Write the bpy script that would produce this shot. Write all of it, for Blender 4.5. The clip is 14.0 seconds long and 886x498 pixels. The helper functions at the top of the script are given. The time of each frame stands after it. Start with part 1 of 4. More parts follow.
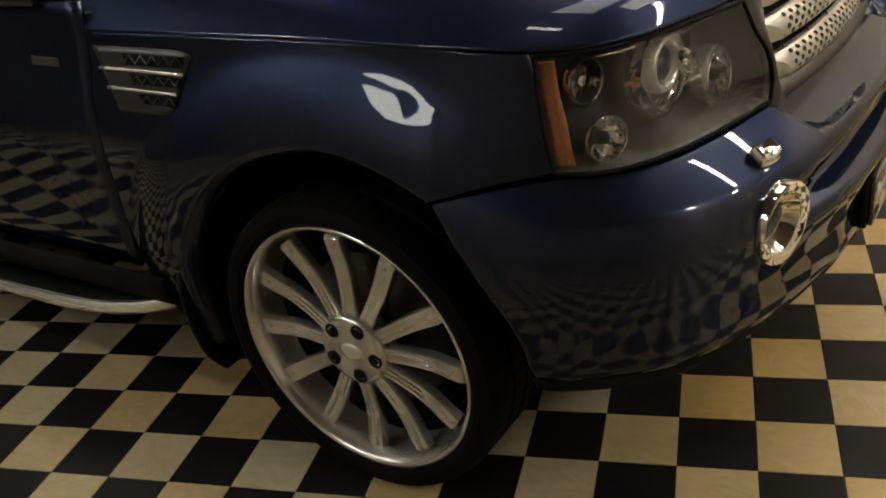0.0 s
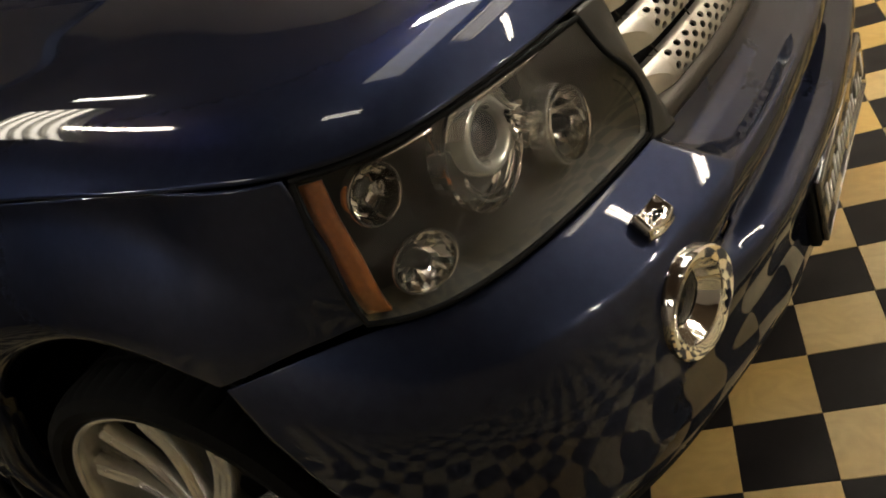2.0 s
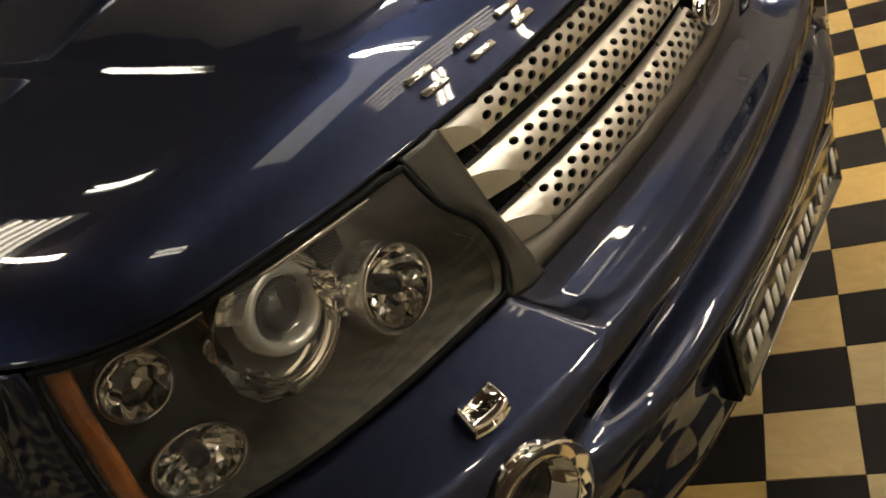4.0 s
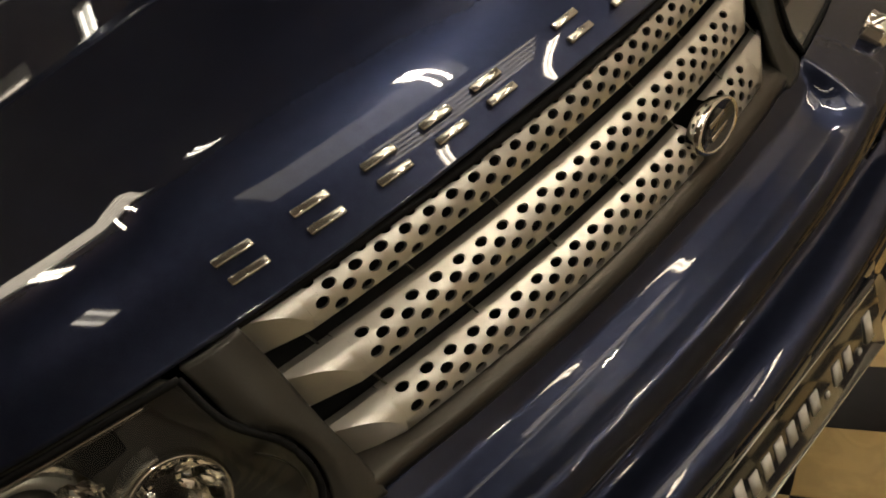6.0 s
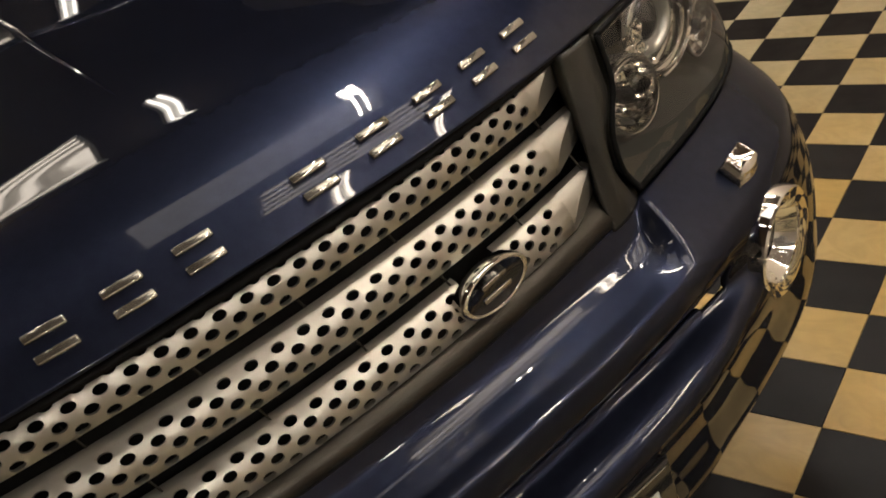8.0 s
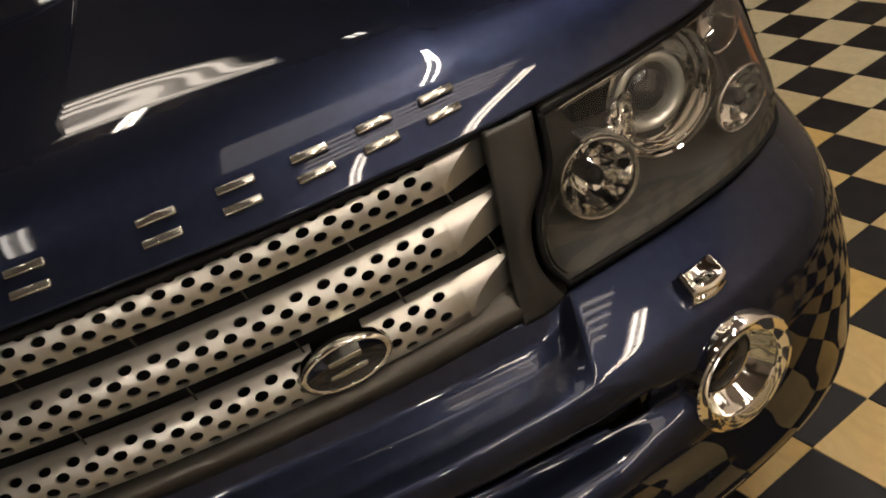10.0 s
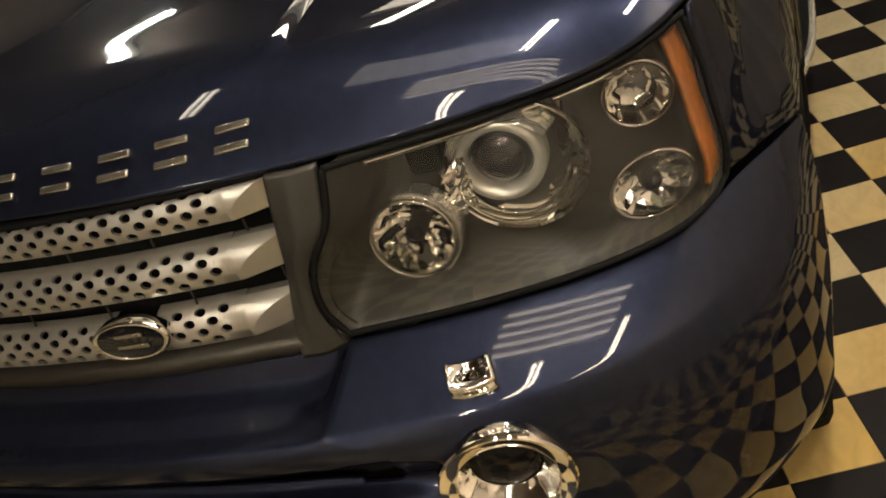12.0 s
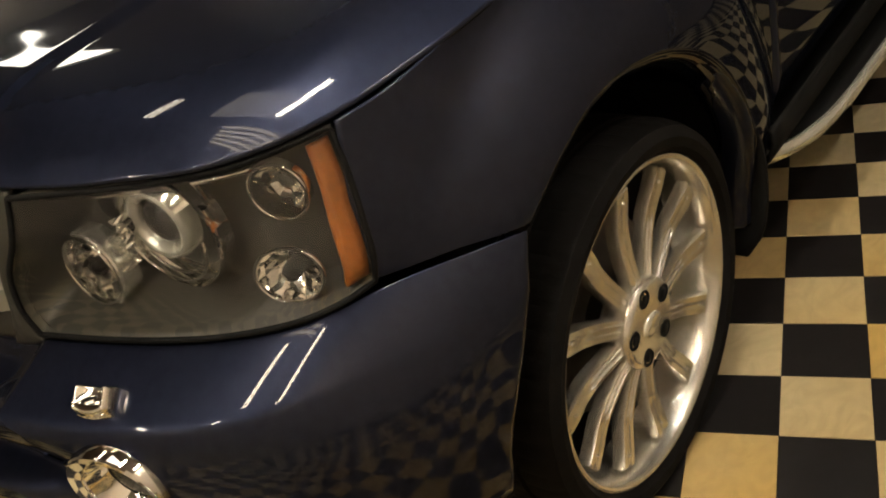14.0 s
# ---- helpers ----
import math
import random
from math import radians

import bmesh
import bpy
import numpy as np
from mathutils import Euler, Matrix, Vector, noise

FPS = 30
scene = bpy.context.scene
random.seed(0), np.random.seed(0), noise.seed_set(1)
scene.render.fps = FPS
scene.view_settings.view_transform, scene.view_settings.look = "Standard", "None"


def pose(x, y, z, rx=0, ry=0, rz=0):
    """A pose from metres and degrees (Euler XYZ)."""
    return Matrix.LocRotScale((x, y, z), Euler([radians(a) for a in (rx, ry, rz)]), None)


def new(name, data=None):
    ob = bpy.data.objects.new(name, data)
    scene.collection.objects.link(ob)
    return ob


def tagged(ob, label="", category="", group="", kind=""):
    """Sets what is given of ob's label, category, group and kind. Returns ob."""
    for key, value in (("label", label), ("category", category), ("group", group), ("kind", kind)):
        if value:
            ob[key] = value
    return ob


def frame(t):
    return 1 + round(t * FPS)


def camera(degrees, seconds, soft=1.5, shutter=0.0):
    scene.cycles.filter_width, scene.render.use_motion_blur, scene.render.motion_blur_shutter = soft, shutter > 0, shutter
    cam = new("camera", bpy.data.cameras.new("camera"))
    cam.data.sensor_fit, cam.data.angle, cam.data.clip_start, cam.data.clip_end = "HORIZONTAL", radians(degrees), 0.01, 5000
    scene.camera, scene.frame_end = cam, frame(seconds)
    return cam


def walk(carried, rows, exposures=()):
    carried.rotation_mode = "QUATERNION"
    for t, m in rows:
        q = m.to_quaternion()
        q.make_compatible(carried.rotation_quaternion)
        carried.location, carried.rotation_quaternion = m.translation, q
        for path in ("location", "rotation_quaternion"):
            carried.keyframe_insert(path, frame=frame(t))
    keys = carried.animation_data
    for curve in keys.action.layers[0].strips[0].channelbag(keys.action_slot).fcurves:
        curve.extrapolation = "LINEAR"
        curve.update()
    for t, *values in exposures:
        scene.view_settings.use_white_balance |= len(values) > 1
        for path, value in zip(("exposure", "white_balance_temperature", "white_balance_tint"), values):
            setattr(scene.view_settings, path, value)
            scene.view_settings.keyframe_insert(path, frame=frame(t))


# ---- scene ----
# ---- path ----
cam = camera(51.81, 14.0, soft=1.9, shutter=0.0)
PATH = [
    (0.0, 1.1521, -2.0773, 1.3821, 62.485, 8.156, 32.752),
    (0.5, 1.2129, -1.9095, 1.3989, 62.737, 11.152, 32.471),
    (1.0, 1.2220, -1.7969, 1.3884, 61.961, 13.728, 30.610),
    (1.5, 1.1803, -1.6280, 1.3757, 60.294, 16.018, 28.400),
    (2.0, 1.1550, -1.4929, 1.3521, 58.289, 20.326, 26.936),
    (2.5, 1.1765, -1.3973, 1.3276, 57.826, 23.259, 26.680),
    (3.0, 1.2220, -1.2834, 1.3264, 57.923, 22.825, 28.957),
    (3.5, 1.2683, -1.1773, 1.3325, 57.873, 22.045, 32.026),
    (4.0, 1.3112, -1.0943, 1.3446, 58.558, 21.523, 32.822),
    (4.2, 1.3207, -1.0486, 1.3428, 58.872, 21.250, 33.060),
    (6.3, 1.4201, -0.5559, 1.3478, 59.321, 21.994, 48.455),
    (6.5, 1.4482, -0.5288, 1.3414, 60.159, 22.120, 49.241),
    (7.0, 1.4687, -0.4348, 1.3691, 59.100, 20.272, 49.151),
    (7.5, 1.4719, -0.3053, 1.3671, 58.180, 19.087, 50.007),
    (8.0, 1.4739, -0.2011, 1.3724, 57.181, 18.138, 52.861),
    (8.5, 1.4829, -0.1091, 1.3713, 57.195, 17.905, 57.095),
    (9.0, 1.5169, 0.0297, 1.3729, 57.133, 17.088, 62.630),
    (9.2, 1.5447, 0.0460, 1.3786, 57.682, 16.035, 63.879),
    (11.3, 1.4978, 0.7106, 1.3613, 56.127, 17.556, 96.672),
    (11.5, 1.4938, 0.7762, 1.3660, 56.015, 17.341, 100.259),
    (12.0, 1.4144, 0.9452, 1.3564, 56.604, 17.365, 105.570),
    (12.5, 1.2942, 1.0981, 1.3704, 56.631, 16.429, 111.328),
    (13.0, 1.2133, 1.2490, 1.3661, 57.693, 16.466, 119.260),
    (13.5, 1.1715, 1.4772, 1.3711, 57.942, 15.637, 124.862),
    (14.0, 1.0684, 1.5759, 1.3602, 57.286, 14.606, 126.412),
]
# ---- path end ----
walk(cam, [(r[0], pose(*r[1:])) for r in PATH], [(0, 1.74, 5400, 9), (1.5, 1.67, 5450, 8), (3.5, 1.66, 5700, 8), (6.5, 1.06, 5750, 10), (7.5, 1.02, 5650, 11), (9, .84, 5400, 16), (11.5, 1.36, 5850, 11), (12.7, 1.45, 5850, 10), (14, 1.28, 5900, 10)])

# ---- light ----
world = bpy.data.worlds.new("world")
scene.world = world
world.use_nodes = True
world.node_tree.nodes["Background"].inputs[0].default_value = (0.02, 0.02, 0.022, 1)
world.node_tree.nodes["Background"].inputs[1].default_value = 0.2


# ---- materials ----
def mat(name, color=(0.5, 0.5, 0.5), rough=0.5, metal=0.0, coat=0.0, grain=0.0, grain_scale=60.0, bump=0.0, bump_scale=200.0, rough_var=0.0, ior=1.5):
    m = bpy.data.materials.new(name)
    m.use_nodes = True
    nt = m.node_tree
    b = nt.nodes["Principled BSDF"]
    b.inputs["Base Color"].default_value = (*color, 1)
    b.inputs["Roughness"].default_value = rough
    b.inputs["Metallic"].default_value = metal
    b.inputs["Coat Weight"].default_value = coat
    b.inputs["Coat Roughness"].default_value = 0.03
    b.inputs["IOR"].default_value = ior
    tc = nt.nodes.new("ShaderNodeTexCoord")
    if grain:
        n1 = nt.nodes.new("ShaderNodeTexNoise")
        n1.inputs["Scale"].default_value = grain_scale
        n1.inputs["Detail"].default_value = 6
        n2 = nt.nodes.new("ShaderNodeTexNoise")
        n2.inputs["Scale"].default_value = grain_scale / 14
        n2.inputs["Detail"].default_value = 4
        add = nt.nodes.new("ShaderNodeMath")
        add.operation = "ADD"
        mp = nt.nodes.new("ShaderNodeMapRange")
        mp.inputs[1].default_value, mp.inputs[2].default_value = 0.6, 1.4
        mp.inputs[3].default_value, mp.inputs[4].default_value = 1 - grain, 1 + grain
        mul = nt.nodes.new("ShaderNodeVectorMath")
        mul.operation = "SCALE"
        mul.inputs[0].default_value = color
        nt.links.new(tc.outputs["Object"], n1.inputs["Vector"])
        nt.links.new(tc.outputs["Object"], n2.inputs["Vector"])
        nt.links.new(n1.outputs["Fac"], add.inputs[0])
        nt.links.new(n2.outputs["Fac"], add.inputs[1])
        nt.links.new(add.outputs[0], mp.inputs[0])
        nt.links.new(mp.outputs[0], mul.inputs["Scale"])
        nt.links.new(mul.outputs[0], b.inputs["Base Color"])
    if rough_var:
        n3 = nt.nodes.new("ShaderNodeTexNoise")
        n3.inputs["Scale"].default_value = 9
        n3.inputs["Detail"].default_value = 8
        r = nt.nodes.new("ShaderNodeMapRange")
        r.inputs[1].default_value, r.inputs[2].default_value = 0.3, 0.7
        r.inputs[3].default_value, r.inputs[4].default_value = max(0.0, rough - rough_var), rough + rough_var
        nt.links.new(tc.outputs["Object"], n3.inputs["Vector"])
        nt.links.new(n3.outputs["Fac"], r.inputs[0])
        nt.links.new(r.outputs[0], b.inputs["Roughness"])
    if bump:
        n4 = nt.nodes.new("ShaderNodeTexNoise")
        n4.inputs["Scale"].default_value = bump_scale
        n4.inputs["Detail"].default_value = 5
        bp = nt.nodes.new("ShaderNodeBump")
        bp.inputs["Strength"].default_value = bump
        bp.inputs["Distance"].default_value = 0.002
        nt.links.new(tc.outputs["Object"], n4.inputs["Vector"])
        nt.links.new(n4.outputs["Fac"], bp.inputs["Height"])
        nt.links.new(bp.outputs["Normal"], b.inputs["Normal"])
    return m


def glow(name, color, strength):
    m = bpy.data.materials.new(name)
    m.use_nodes = True
    nt = m.node_tree
    nt.nodes.clear()
    e = nt.nodes.new("ShaderNodeEmission")
    e.inputs[0].default_value = (*color, 1)
    e.inputs[1].default_value = strength
    o = nt.nodes.new("ShaderNodeOutputMaterial")
    nt.links.new(e.outputs[0], o.inputs[0])
    return m


def clear(name, tint=(0.95, 0.95, 0.95), rough=0.02):
    """Thin clear cover: transparent, with the gloss of its surface."""
    m = bpy.data.materials.new(name)
    m.use_nodes = True
    nt = m.node_tree
    nt.nodes.clear()
    t = nt.nodes.new("ShaderNodeBsdfTransparent")
    t.inputs[0].default_value = (*tint, 1)
    g = nt.nodes.new("ShaderNodeBsdfGlossy")
    g.inputs["Roughness"].default_value = rough
    f = nt.nodes.new("ShaderNodeFresnel")
    f.inputs[0].default_value = 1.6
    x = nt.nodes.new("ShaderNodeMixShader")
    o = nt.nodes.new("ShaderNodeOutputMaterial")
    nt.links.new(f.outputs[0], x.inputs[0])
    nt.links.new(t.outputs[0], x.inputs[1])
    nt.links.new(g.outputs[0], x.inputs[2])
    nt.links.new(x.outputs[0], o.inputs[0])
    return m


PAINT = mat("blue_paint", (0.0178, 0.0215, 0.0415), 0.41, 0.85, 1.0, 0.22, 900)
PAINT.node_tree.nodes["Principled BSDF"].inputs["Specular IOR Level"].default_value = 0.1
PAINT.node_tree.nodes["Principled BSDF"].inputs["Coat IOR"].default_value = 1.35
PAINT.node_tree.nodes["Principled BSDF"].inputs["Specular Tint"].default_value = (0.02, 0.02, 0.02, 1)
RAIL = mat("satin_rail", (0.052, 0.047, 0.039), 0.40, 0.8, 0, 0.08, 200, 0.04, 500)
SHAPES = mat("badge_silver", (0.40, 0.38, 0.34), 0.16, 0.9, 0, 0.05, 120)
TRIM = mat("grille_trim", (0.04, 0.038, 0.033), 0.42, 0.4, 0, 0.1, 300, 0.05, 500)
SLAT = mat("satin_aluminium", (0.50, 0.48, 0.43), 0.36, 0.85, 0, 0.05, 700, 0.03, 900)
BLACK = mat("black_plastic", (0.006, 0.006, 0.006), 0.75, 0, 0, 0.3, 200, 0.2, 500, 0, 1.2)
GLOSSBLACK = mat("gloss_black_plastic", (0.008, 0.008, 0.009), 0.12, 0, 0.5, 0.2, 80)
RUBBER = mat("tyre_rubber", (0.0055, 0.005, 0.0047), 0.8, 0, 0, 0.3, 90, 0.25, 300, 0.1, 1.18)
CHROME = mat("chrome", (0.85, 0.82, 0.76), 0.06, 1.0, 0, 0.03, 60, 0, 1, 0.03)
RIM = mat("silver_alloy", (0.72, 0.69, 0.62), 0.25, 0.85, 0.2, 0.03, 900)
HOUSING = mat("lamp_housing", (0.044, 0.041, 0.033), 0.42, 0.2, 0, 0.1, 60)
ORANGE = mat("amber_reflector", (0.31, 0.098, 0.010), 0.3, 0, 0.4, 0.40, 130, 0.6, 420)
GLASS = clear("clear_glass")
BRIGHT = mat("bright_reflector", (0.95, 0.93, 0.85), 0.04, 1.0, 0, 0.05, 40, 0, 1, 0.03)
SATIN = mat("satin_reflector", (0.90, 0.88, 0.79), 0.13, 0.88, 0, 0.04, 50)
SILVERED = mat("silvered_reflector", (0.97, 0.95, 0.88), 0.09, 1.0, 0, 0.04, 50)
LENSGLASS = mat("projector_glass", (0.02, 0.02, 0.022), 0.03, 0, 1.0, 0.05, 50)
DARKGLASS = mat("dark_lamp_glass", (0.008, 0.008, 0.008), 0.10, 0, 0, 0.1, 60, 0, 1, 0, 1.3)
SILVER = mat("silver_strip", (0.84, 0.82, 0.72), 0.22, 0.72, 0, 0.06, 60)
PALE = mat("pale_print", (0.50, 0.49, 0.45), 0.5, 0, 0, 0.15, 90)
WHITE = mat("white_print", (0.75, 0.74, 0.70), 0.5, 0, 0, 0.05, 90)
DISC = mat("brake_steel", (0.035, 0.028, 0.025), 0.6, 0.6, 0, 0.2, 60)
TILE_DARK = mat("dark_floor_tile", (0.007, 0.0056, 0.0057), 0.5, 0, 0, 0.3, 40, 0.04, 150, 0.08, 1.32)


def tile_mat(name, pale, yellow, streak, rough):
    """Vinyl tile with faint wavy veins; each tile takes its own tone."""
    m = mat(name, pale, rough, 0, 0, 0, 1, 0.05, 120, 0.09)
    nt = m.node_tree
    b = nt.nodes["Principled BSDF"]
    info = nt.nodes.new("ShaderNodeObjectInfo")
    tc = nt.nodes.new("ShaderNodeTexCoord")
    geo = nt.nodes.new("ShaderNodeNewGeometry")
    mp = nt.nodes.new("ShaderNodeMapping")
    mp.inputs["Scale"].default_value = (10, 15, 1)
    n1 = nt.nodes.new("ShaderNodeTexNoise")
    n1.inputs["Scale"].default_value, n1.inputs["Detail"].default_value, n1.inputs["Distortion"].default_value = 1.0, 6, 2.6
    n2 = nt.nodes.new("ShaderNodeTexNoise")
    n2.inputs["Scale"].default_value, n2.inputs["Detail"].default_value = 2.2, 5
    nt.links.new(geo.outputs["Position"], mp.inputs["Vector"])
    nt.links.new(mp.outputs[0], n1.inputs["Vector"])
    nt.links.new(geo.outputs["Position"], n2.inputs["Vector"])
    add = nt.nodes.new("ShaderNodeMath")
    add.operation = "ADD"
    rnd = nt.nodes.new("ShaderNodeMapRange")
    rnd.inputs[1].default_value, rnd.inputs[2].default_value, rnd.inputs[3].default_value, rnd.inputs[4].default_value = 0, 1, -0.42, 0.30
    nt.links.new(info.outputs["Random"], rnd.inputs[0])
    nt.links.new(rnd.outputs[0], add.inputs[0])
    nt.links.new(n2.outputs["Fac"], add.inputs[1])
    tone = nt.nodes.new("ShaderNodeMix")
    tone.data_type = "RGBA"
    tone.inputs[6].default_value, tone.inputs[7].default_value = (*pale, 1), (*yellow, 1)
    # warmer light on the floor's left side, painted as yellow round this point
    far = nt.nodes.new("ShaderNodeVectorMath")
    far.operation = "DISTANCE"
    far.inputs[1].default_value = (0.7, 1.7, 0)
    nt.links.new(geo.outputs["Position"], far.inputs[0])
    warm_light = nt.nodes.new("ShaderNodeMapRange")
    warm_light.inputs[1].default_value, warm_light.inputs[2].default_value, warm_light.inputs[3].default_value, warm_light.inputs[4].default_value = 0.4, 1.5, 0.75, 0.0
    nt.links.new(far.outputs["Value"], warm_light.inputs[0])
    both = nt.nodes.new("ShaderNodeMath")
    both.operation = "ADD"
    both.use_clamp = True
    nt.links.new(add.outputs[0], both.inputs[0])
    nt.links.new(warm_light.outputs[0], both.inputs[1])
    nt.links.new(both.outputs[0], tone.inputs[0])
    vein = nt.nodes.new("ShaderNodeMapRange")
    vein.inputs[1].default_value, vein.inputs[2].default_value, vein.inputs[3].default_value, vein.inputs[4].default_value = 0.35, 0.7, 1 + streak, 1 - streak
    nt.links.new(n1.outputs["Fac"], vein.inputs[0])
    sc = nt.nodes.new("ShaderNodeVectorMath")
    sc.operation = "SCALE"
    nt.links.new(tone.outputs[2], sc.inputs[0])
    nt.links.new(vein.outputs[0], sc.inputs["Scale"])
    nt.links.new(sc.outputs[0], b.inputs["Base Color"])
    return m


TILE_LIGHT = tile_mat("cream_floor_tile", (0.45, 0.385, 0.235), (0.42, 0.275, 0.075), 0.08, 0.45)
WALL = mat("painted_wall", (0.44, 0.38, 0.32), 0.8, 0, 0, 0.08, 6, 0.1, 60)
# darker copies of the wall colour: dimness of the reflected room put into colour
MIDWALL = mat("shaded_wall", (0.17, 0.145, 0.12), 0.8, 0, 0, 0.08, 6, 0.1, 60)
DARKWALL = mat("dimmed_wall", (0.07, 0.062, 0.055), 0.8, 0, 0, 0.08, 6, 0.1, 60)
CEIL = mat("ceiling_boards", (0.10, 0.073, 0.054), 0.85, 0, 0, 0.1, 4, 0.1, 60)
TUBE = glow("tube_light", (1.0, 0.85, 0.61), 108.0)
OPAL = glow("opal_diffuser", (1.0, 0.87, 0.66), 5.0)
DIMTUBE = glow("dim_tube_light", (1.0, 0.87, 0.67), 76.0)
# weaker outputs, set by how bright each lamp reflects in the bonnet
LOWTUBE = glow("low_tube_light", (1.0, 0.80, 0.55), 34.0)
FAINTTUBE = glow("faint_tube_light", (1.0, 0.84, 0.62), 9.0)
LOWPANEL = glow("low_panel_tube", (1.0, 0.80, 0.55), 4.0)
FAINTOPAL = glow("faint_opal_diffuser", (1.0, 0.84, 0.62), 1.1)


# ---- mesh helpers ----
def spl(pts, n):
    """n points evenly by length along a smooth curve through pts."""
    p = np.array(pts, float)
    if len(p) == 2:
        return p[0] + (p[1] - p[0]) * np.linspace(0, 1, n)[:, None]
    d = np.r_[0, np.cumsum(np.sqrt(np.linalg.norm(np.diff(p, axis=0), axis=1)) + 1e-9)]
    m = np.gradient(p, d, axis=0)
    for k in range(1, len(p) - 1):
        a, b = d[k] - d[k - 1], d[k + 1] - d[k]
        m[k] = ((p[k] - p[k - 1]) / a * b + (p[k + 1] - p[k]) / b * a) / (a + b)
    t = np.linspace(0, d[-1], max(200, 8 * n))
    i = np.clip(np.searchsorted(d, t, "right") - 1, 0, len(d) - 2)
    h = (d[i + 1] - d[i])[:, None]
    u = ((t - d[i]) / (d[i + 1] - d[i]))[:, None]
    q = (2 * u**3 - 3 * u**2 + 1) * p[i] + (u**3 - 2 * u**2 + u) * h * m[i] + (-2 * u**3 + 3 * u**2) * p[i + 1] + (u**3 - u**2) * h * m[i + 1]
    s = np.r_[0, np.cumsum(np.linalg.norm(np.diff(q, axis=0), axis=1))]
    g = np.linspace(0, s[-1], n)
    return np.stack([np.interp(g, s, q[:, c]) for c in range(q.shape[1])], 1)


def loft(rows, nu, nv):
    """A grid nv x nu of points through the given section curves."""
    a = np.array([spl(r, nu) for r in rows])
    return np.stack([spl(a[:, k], nv) for k in range(nu)], 1)


def mirror(g):
    return np.array(g) * np.array([1, -1, 1])


def link(name, bm, material, parent=None, label="", smooth=True):
    me = bpy.data.meshes.new(name)
    if smooth:
        for f in bm.faces:
            f.smooth = True
    bm.to_mesh(me)
    bm.free()
    for mm in material if isinstance(material, (list, tuple)) else [material]:
        me.materials.append(mm)
    ob = new(name, me)
    if parent:
        ob.parent = parent
    if label:
        ob["label"] = label
    return ob


def part(name, bm, material, parent, label="", smooth=True, sharp=None):
    if sharp:
        for e in bm.edges:
            if len(e.link_faces) == 2 and e.calc_face_angle(0) > radians(sharp):
                e.smooth = False
    return link(name, bm, material, parent, label, smooth)


def sheet(grid, thick=0.0, out=(0, 0, 1), close_u=False, keep=None):
    """A bmesh from a grid of points; thick turns it into a shell, grown against the side that faces `out`."""
    g = np.array(grid, float)
    nv, nu = g.shape[:2]
    du = np.gradient(g, axis=1)
    dv = np.gradient(g, axis=0)
    n = np.cross(du, dv)
    n /= np.linalg.norm(n, axis=2, keepdims=True) + 1e-12
    flip = (n * np.array(out)).sum() < 0
    if flip:
        n = -n
    bm = bmesh.new()
    V = [[bm.verts.new(p) for p in row] for row in g]
    quads = []
    for a in range(nv - 1):
        for b in range(nu if close_u else nu - 1):
            c = (b + 1) % nu
            if keep is not None and not keep(g[a : a + 2, b : b + 2].mean((0, 1))):
                continue
            q = [(a, b), (a, c), (a + 1, c), (a + 1, b)]
            quads.append(q[::-1] if flip else q)
    for q in quads:
        bm.faces.new([V[i][j] for i, j in q])
    if thick:
        inner = g - n * thick
        I = [[bm.verts.new(p) for p in row] for row in inner]
        edges = {}
        for q in quads:
            bm.faces.new([I[i][j] for i, j in q[::-1]])
            for k in range(4):
                edges[(q[k], q[(k + 1) % 4])] = 1
        for (p, q) in edges:
            if (q, p) not in edges:
                f = bm.faces.new([V[q[0]][q[1]], V[p[0]][p[1]], I[p[0]][p[1]], I[q[0]][q[1]]])
    bmesh.ops.delete(bm, geom=[v for v in bm.verts if not v.link_faces], context="VERTS")
    return bm


def lathe(profile, steps, m=None, a0=0.0, a1=2 * math.pi):
    """Turns (radius, along) pairs round the local z axis."""
    full = abs(a1 - a0 - 2 * math.pi) < 1e-6
    ang = [a0 + (a1 - a0) * k / (steps if full else steps - 1) for k in range(steps)]
    bm = bmesh.new()
    V = [[bm.verts.new((r * math.cos(t), r * math.sin(t), h)) for t in ang] for r, h in profile]
    for a in range(len(V) - 1):
        for b in range(steps if full else steps - 1):
            c = (b + 1) % steps
            bm.faces.new((V[a][b], V[a][c], V[a + 1][c], V[a + 1][b]))
    bmesh.ops.remove_doubles(bm, verts=bm.verts, dist=1e-6)
    if m is not None:
        bm.transform(m)
    bmesh.ops.recalc_face_normals(bm, faces=bm.faces)
    return bm


def tube(path, r, seg=8, flat=1.0):
    """A round bar along points."""
    p = np.array(path, float)
    bm = bmesh.new()
    rings = []
    for k in range(len(p)):
        t = Vector(p[min(k + 1, len(p) - 1)] - p[max(k - 1, 0)]).normalized()
        a = t.cross(Vector((0, 0, 1))) if abs(t.z) < 0.95 else t.cross(Vector((1, 0, 0)))
        a.normalize()
        b = a.cross(t)
        rr = r[k] if isinstance(r, (list, tuple, np.ndarray)) else r
        rings.append([bm.verts.new(Vector(p[k]) + a * rr * math.cos(2 * math.pi * s / seg) + b * rr * flat * math.sin(2 * math.pi * s / seg)) for s in range(seg)])
    for q, w in zip(rings, rings[1:]):
        for s in range(seg):
            bm.faces.new((q[s], q[(s + 1) % seg], w[(s + 1) % seg], w[s]))
    bm.faces.new(rings[0][::-1])
    bm.faces.new(rings[-1])
    bmesh.ops.recalc_face_normals(bm, faces=bm.faces)
    return bm


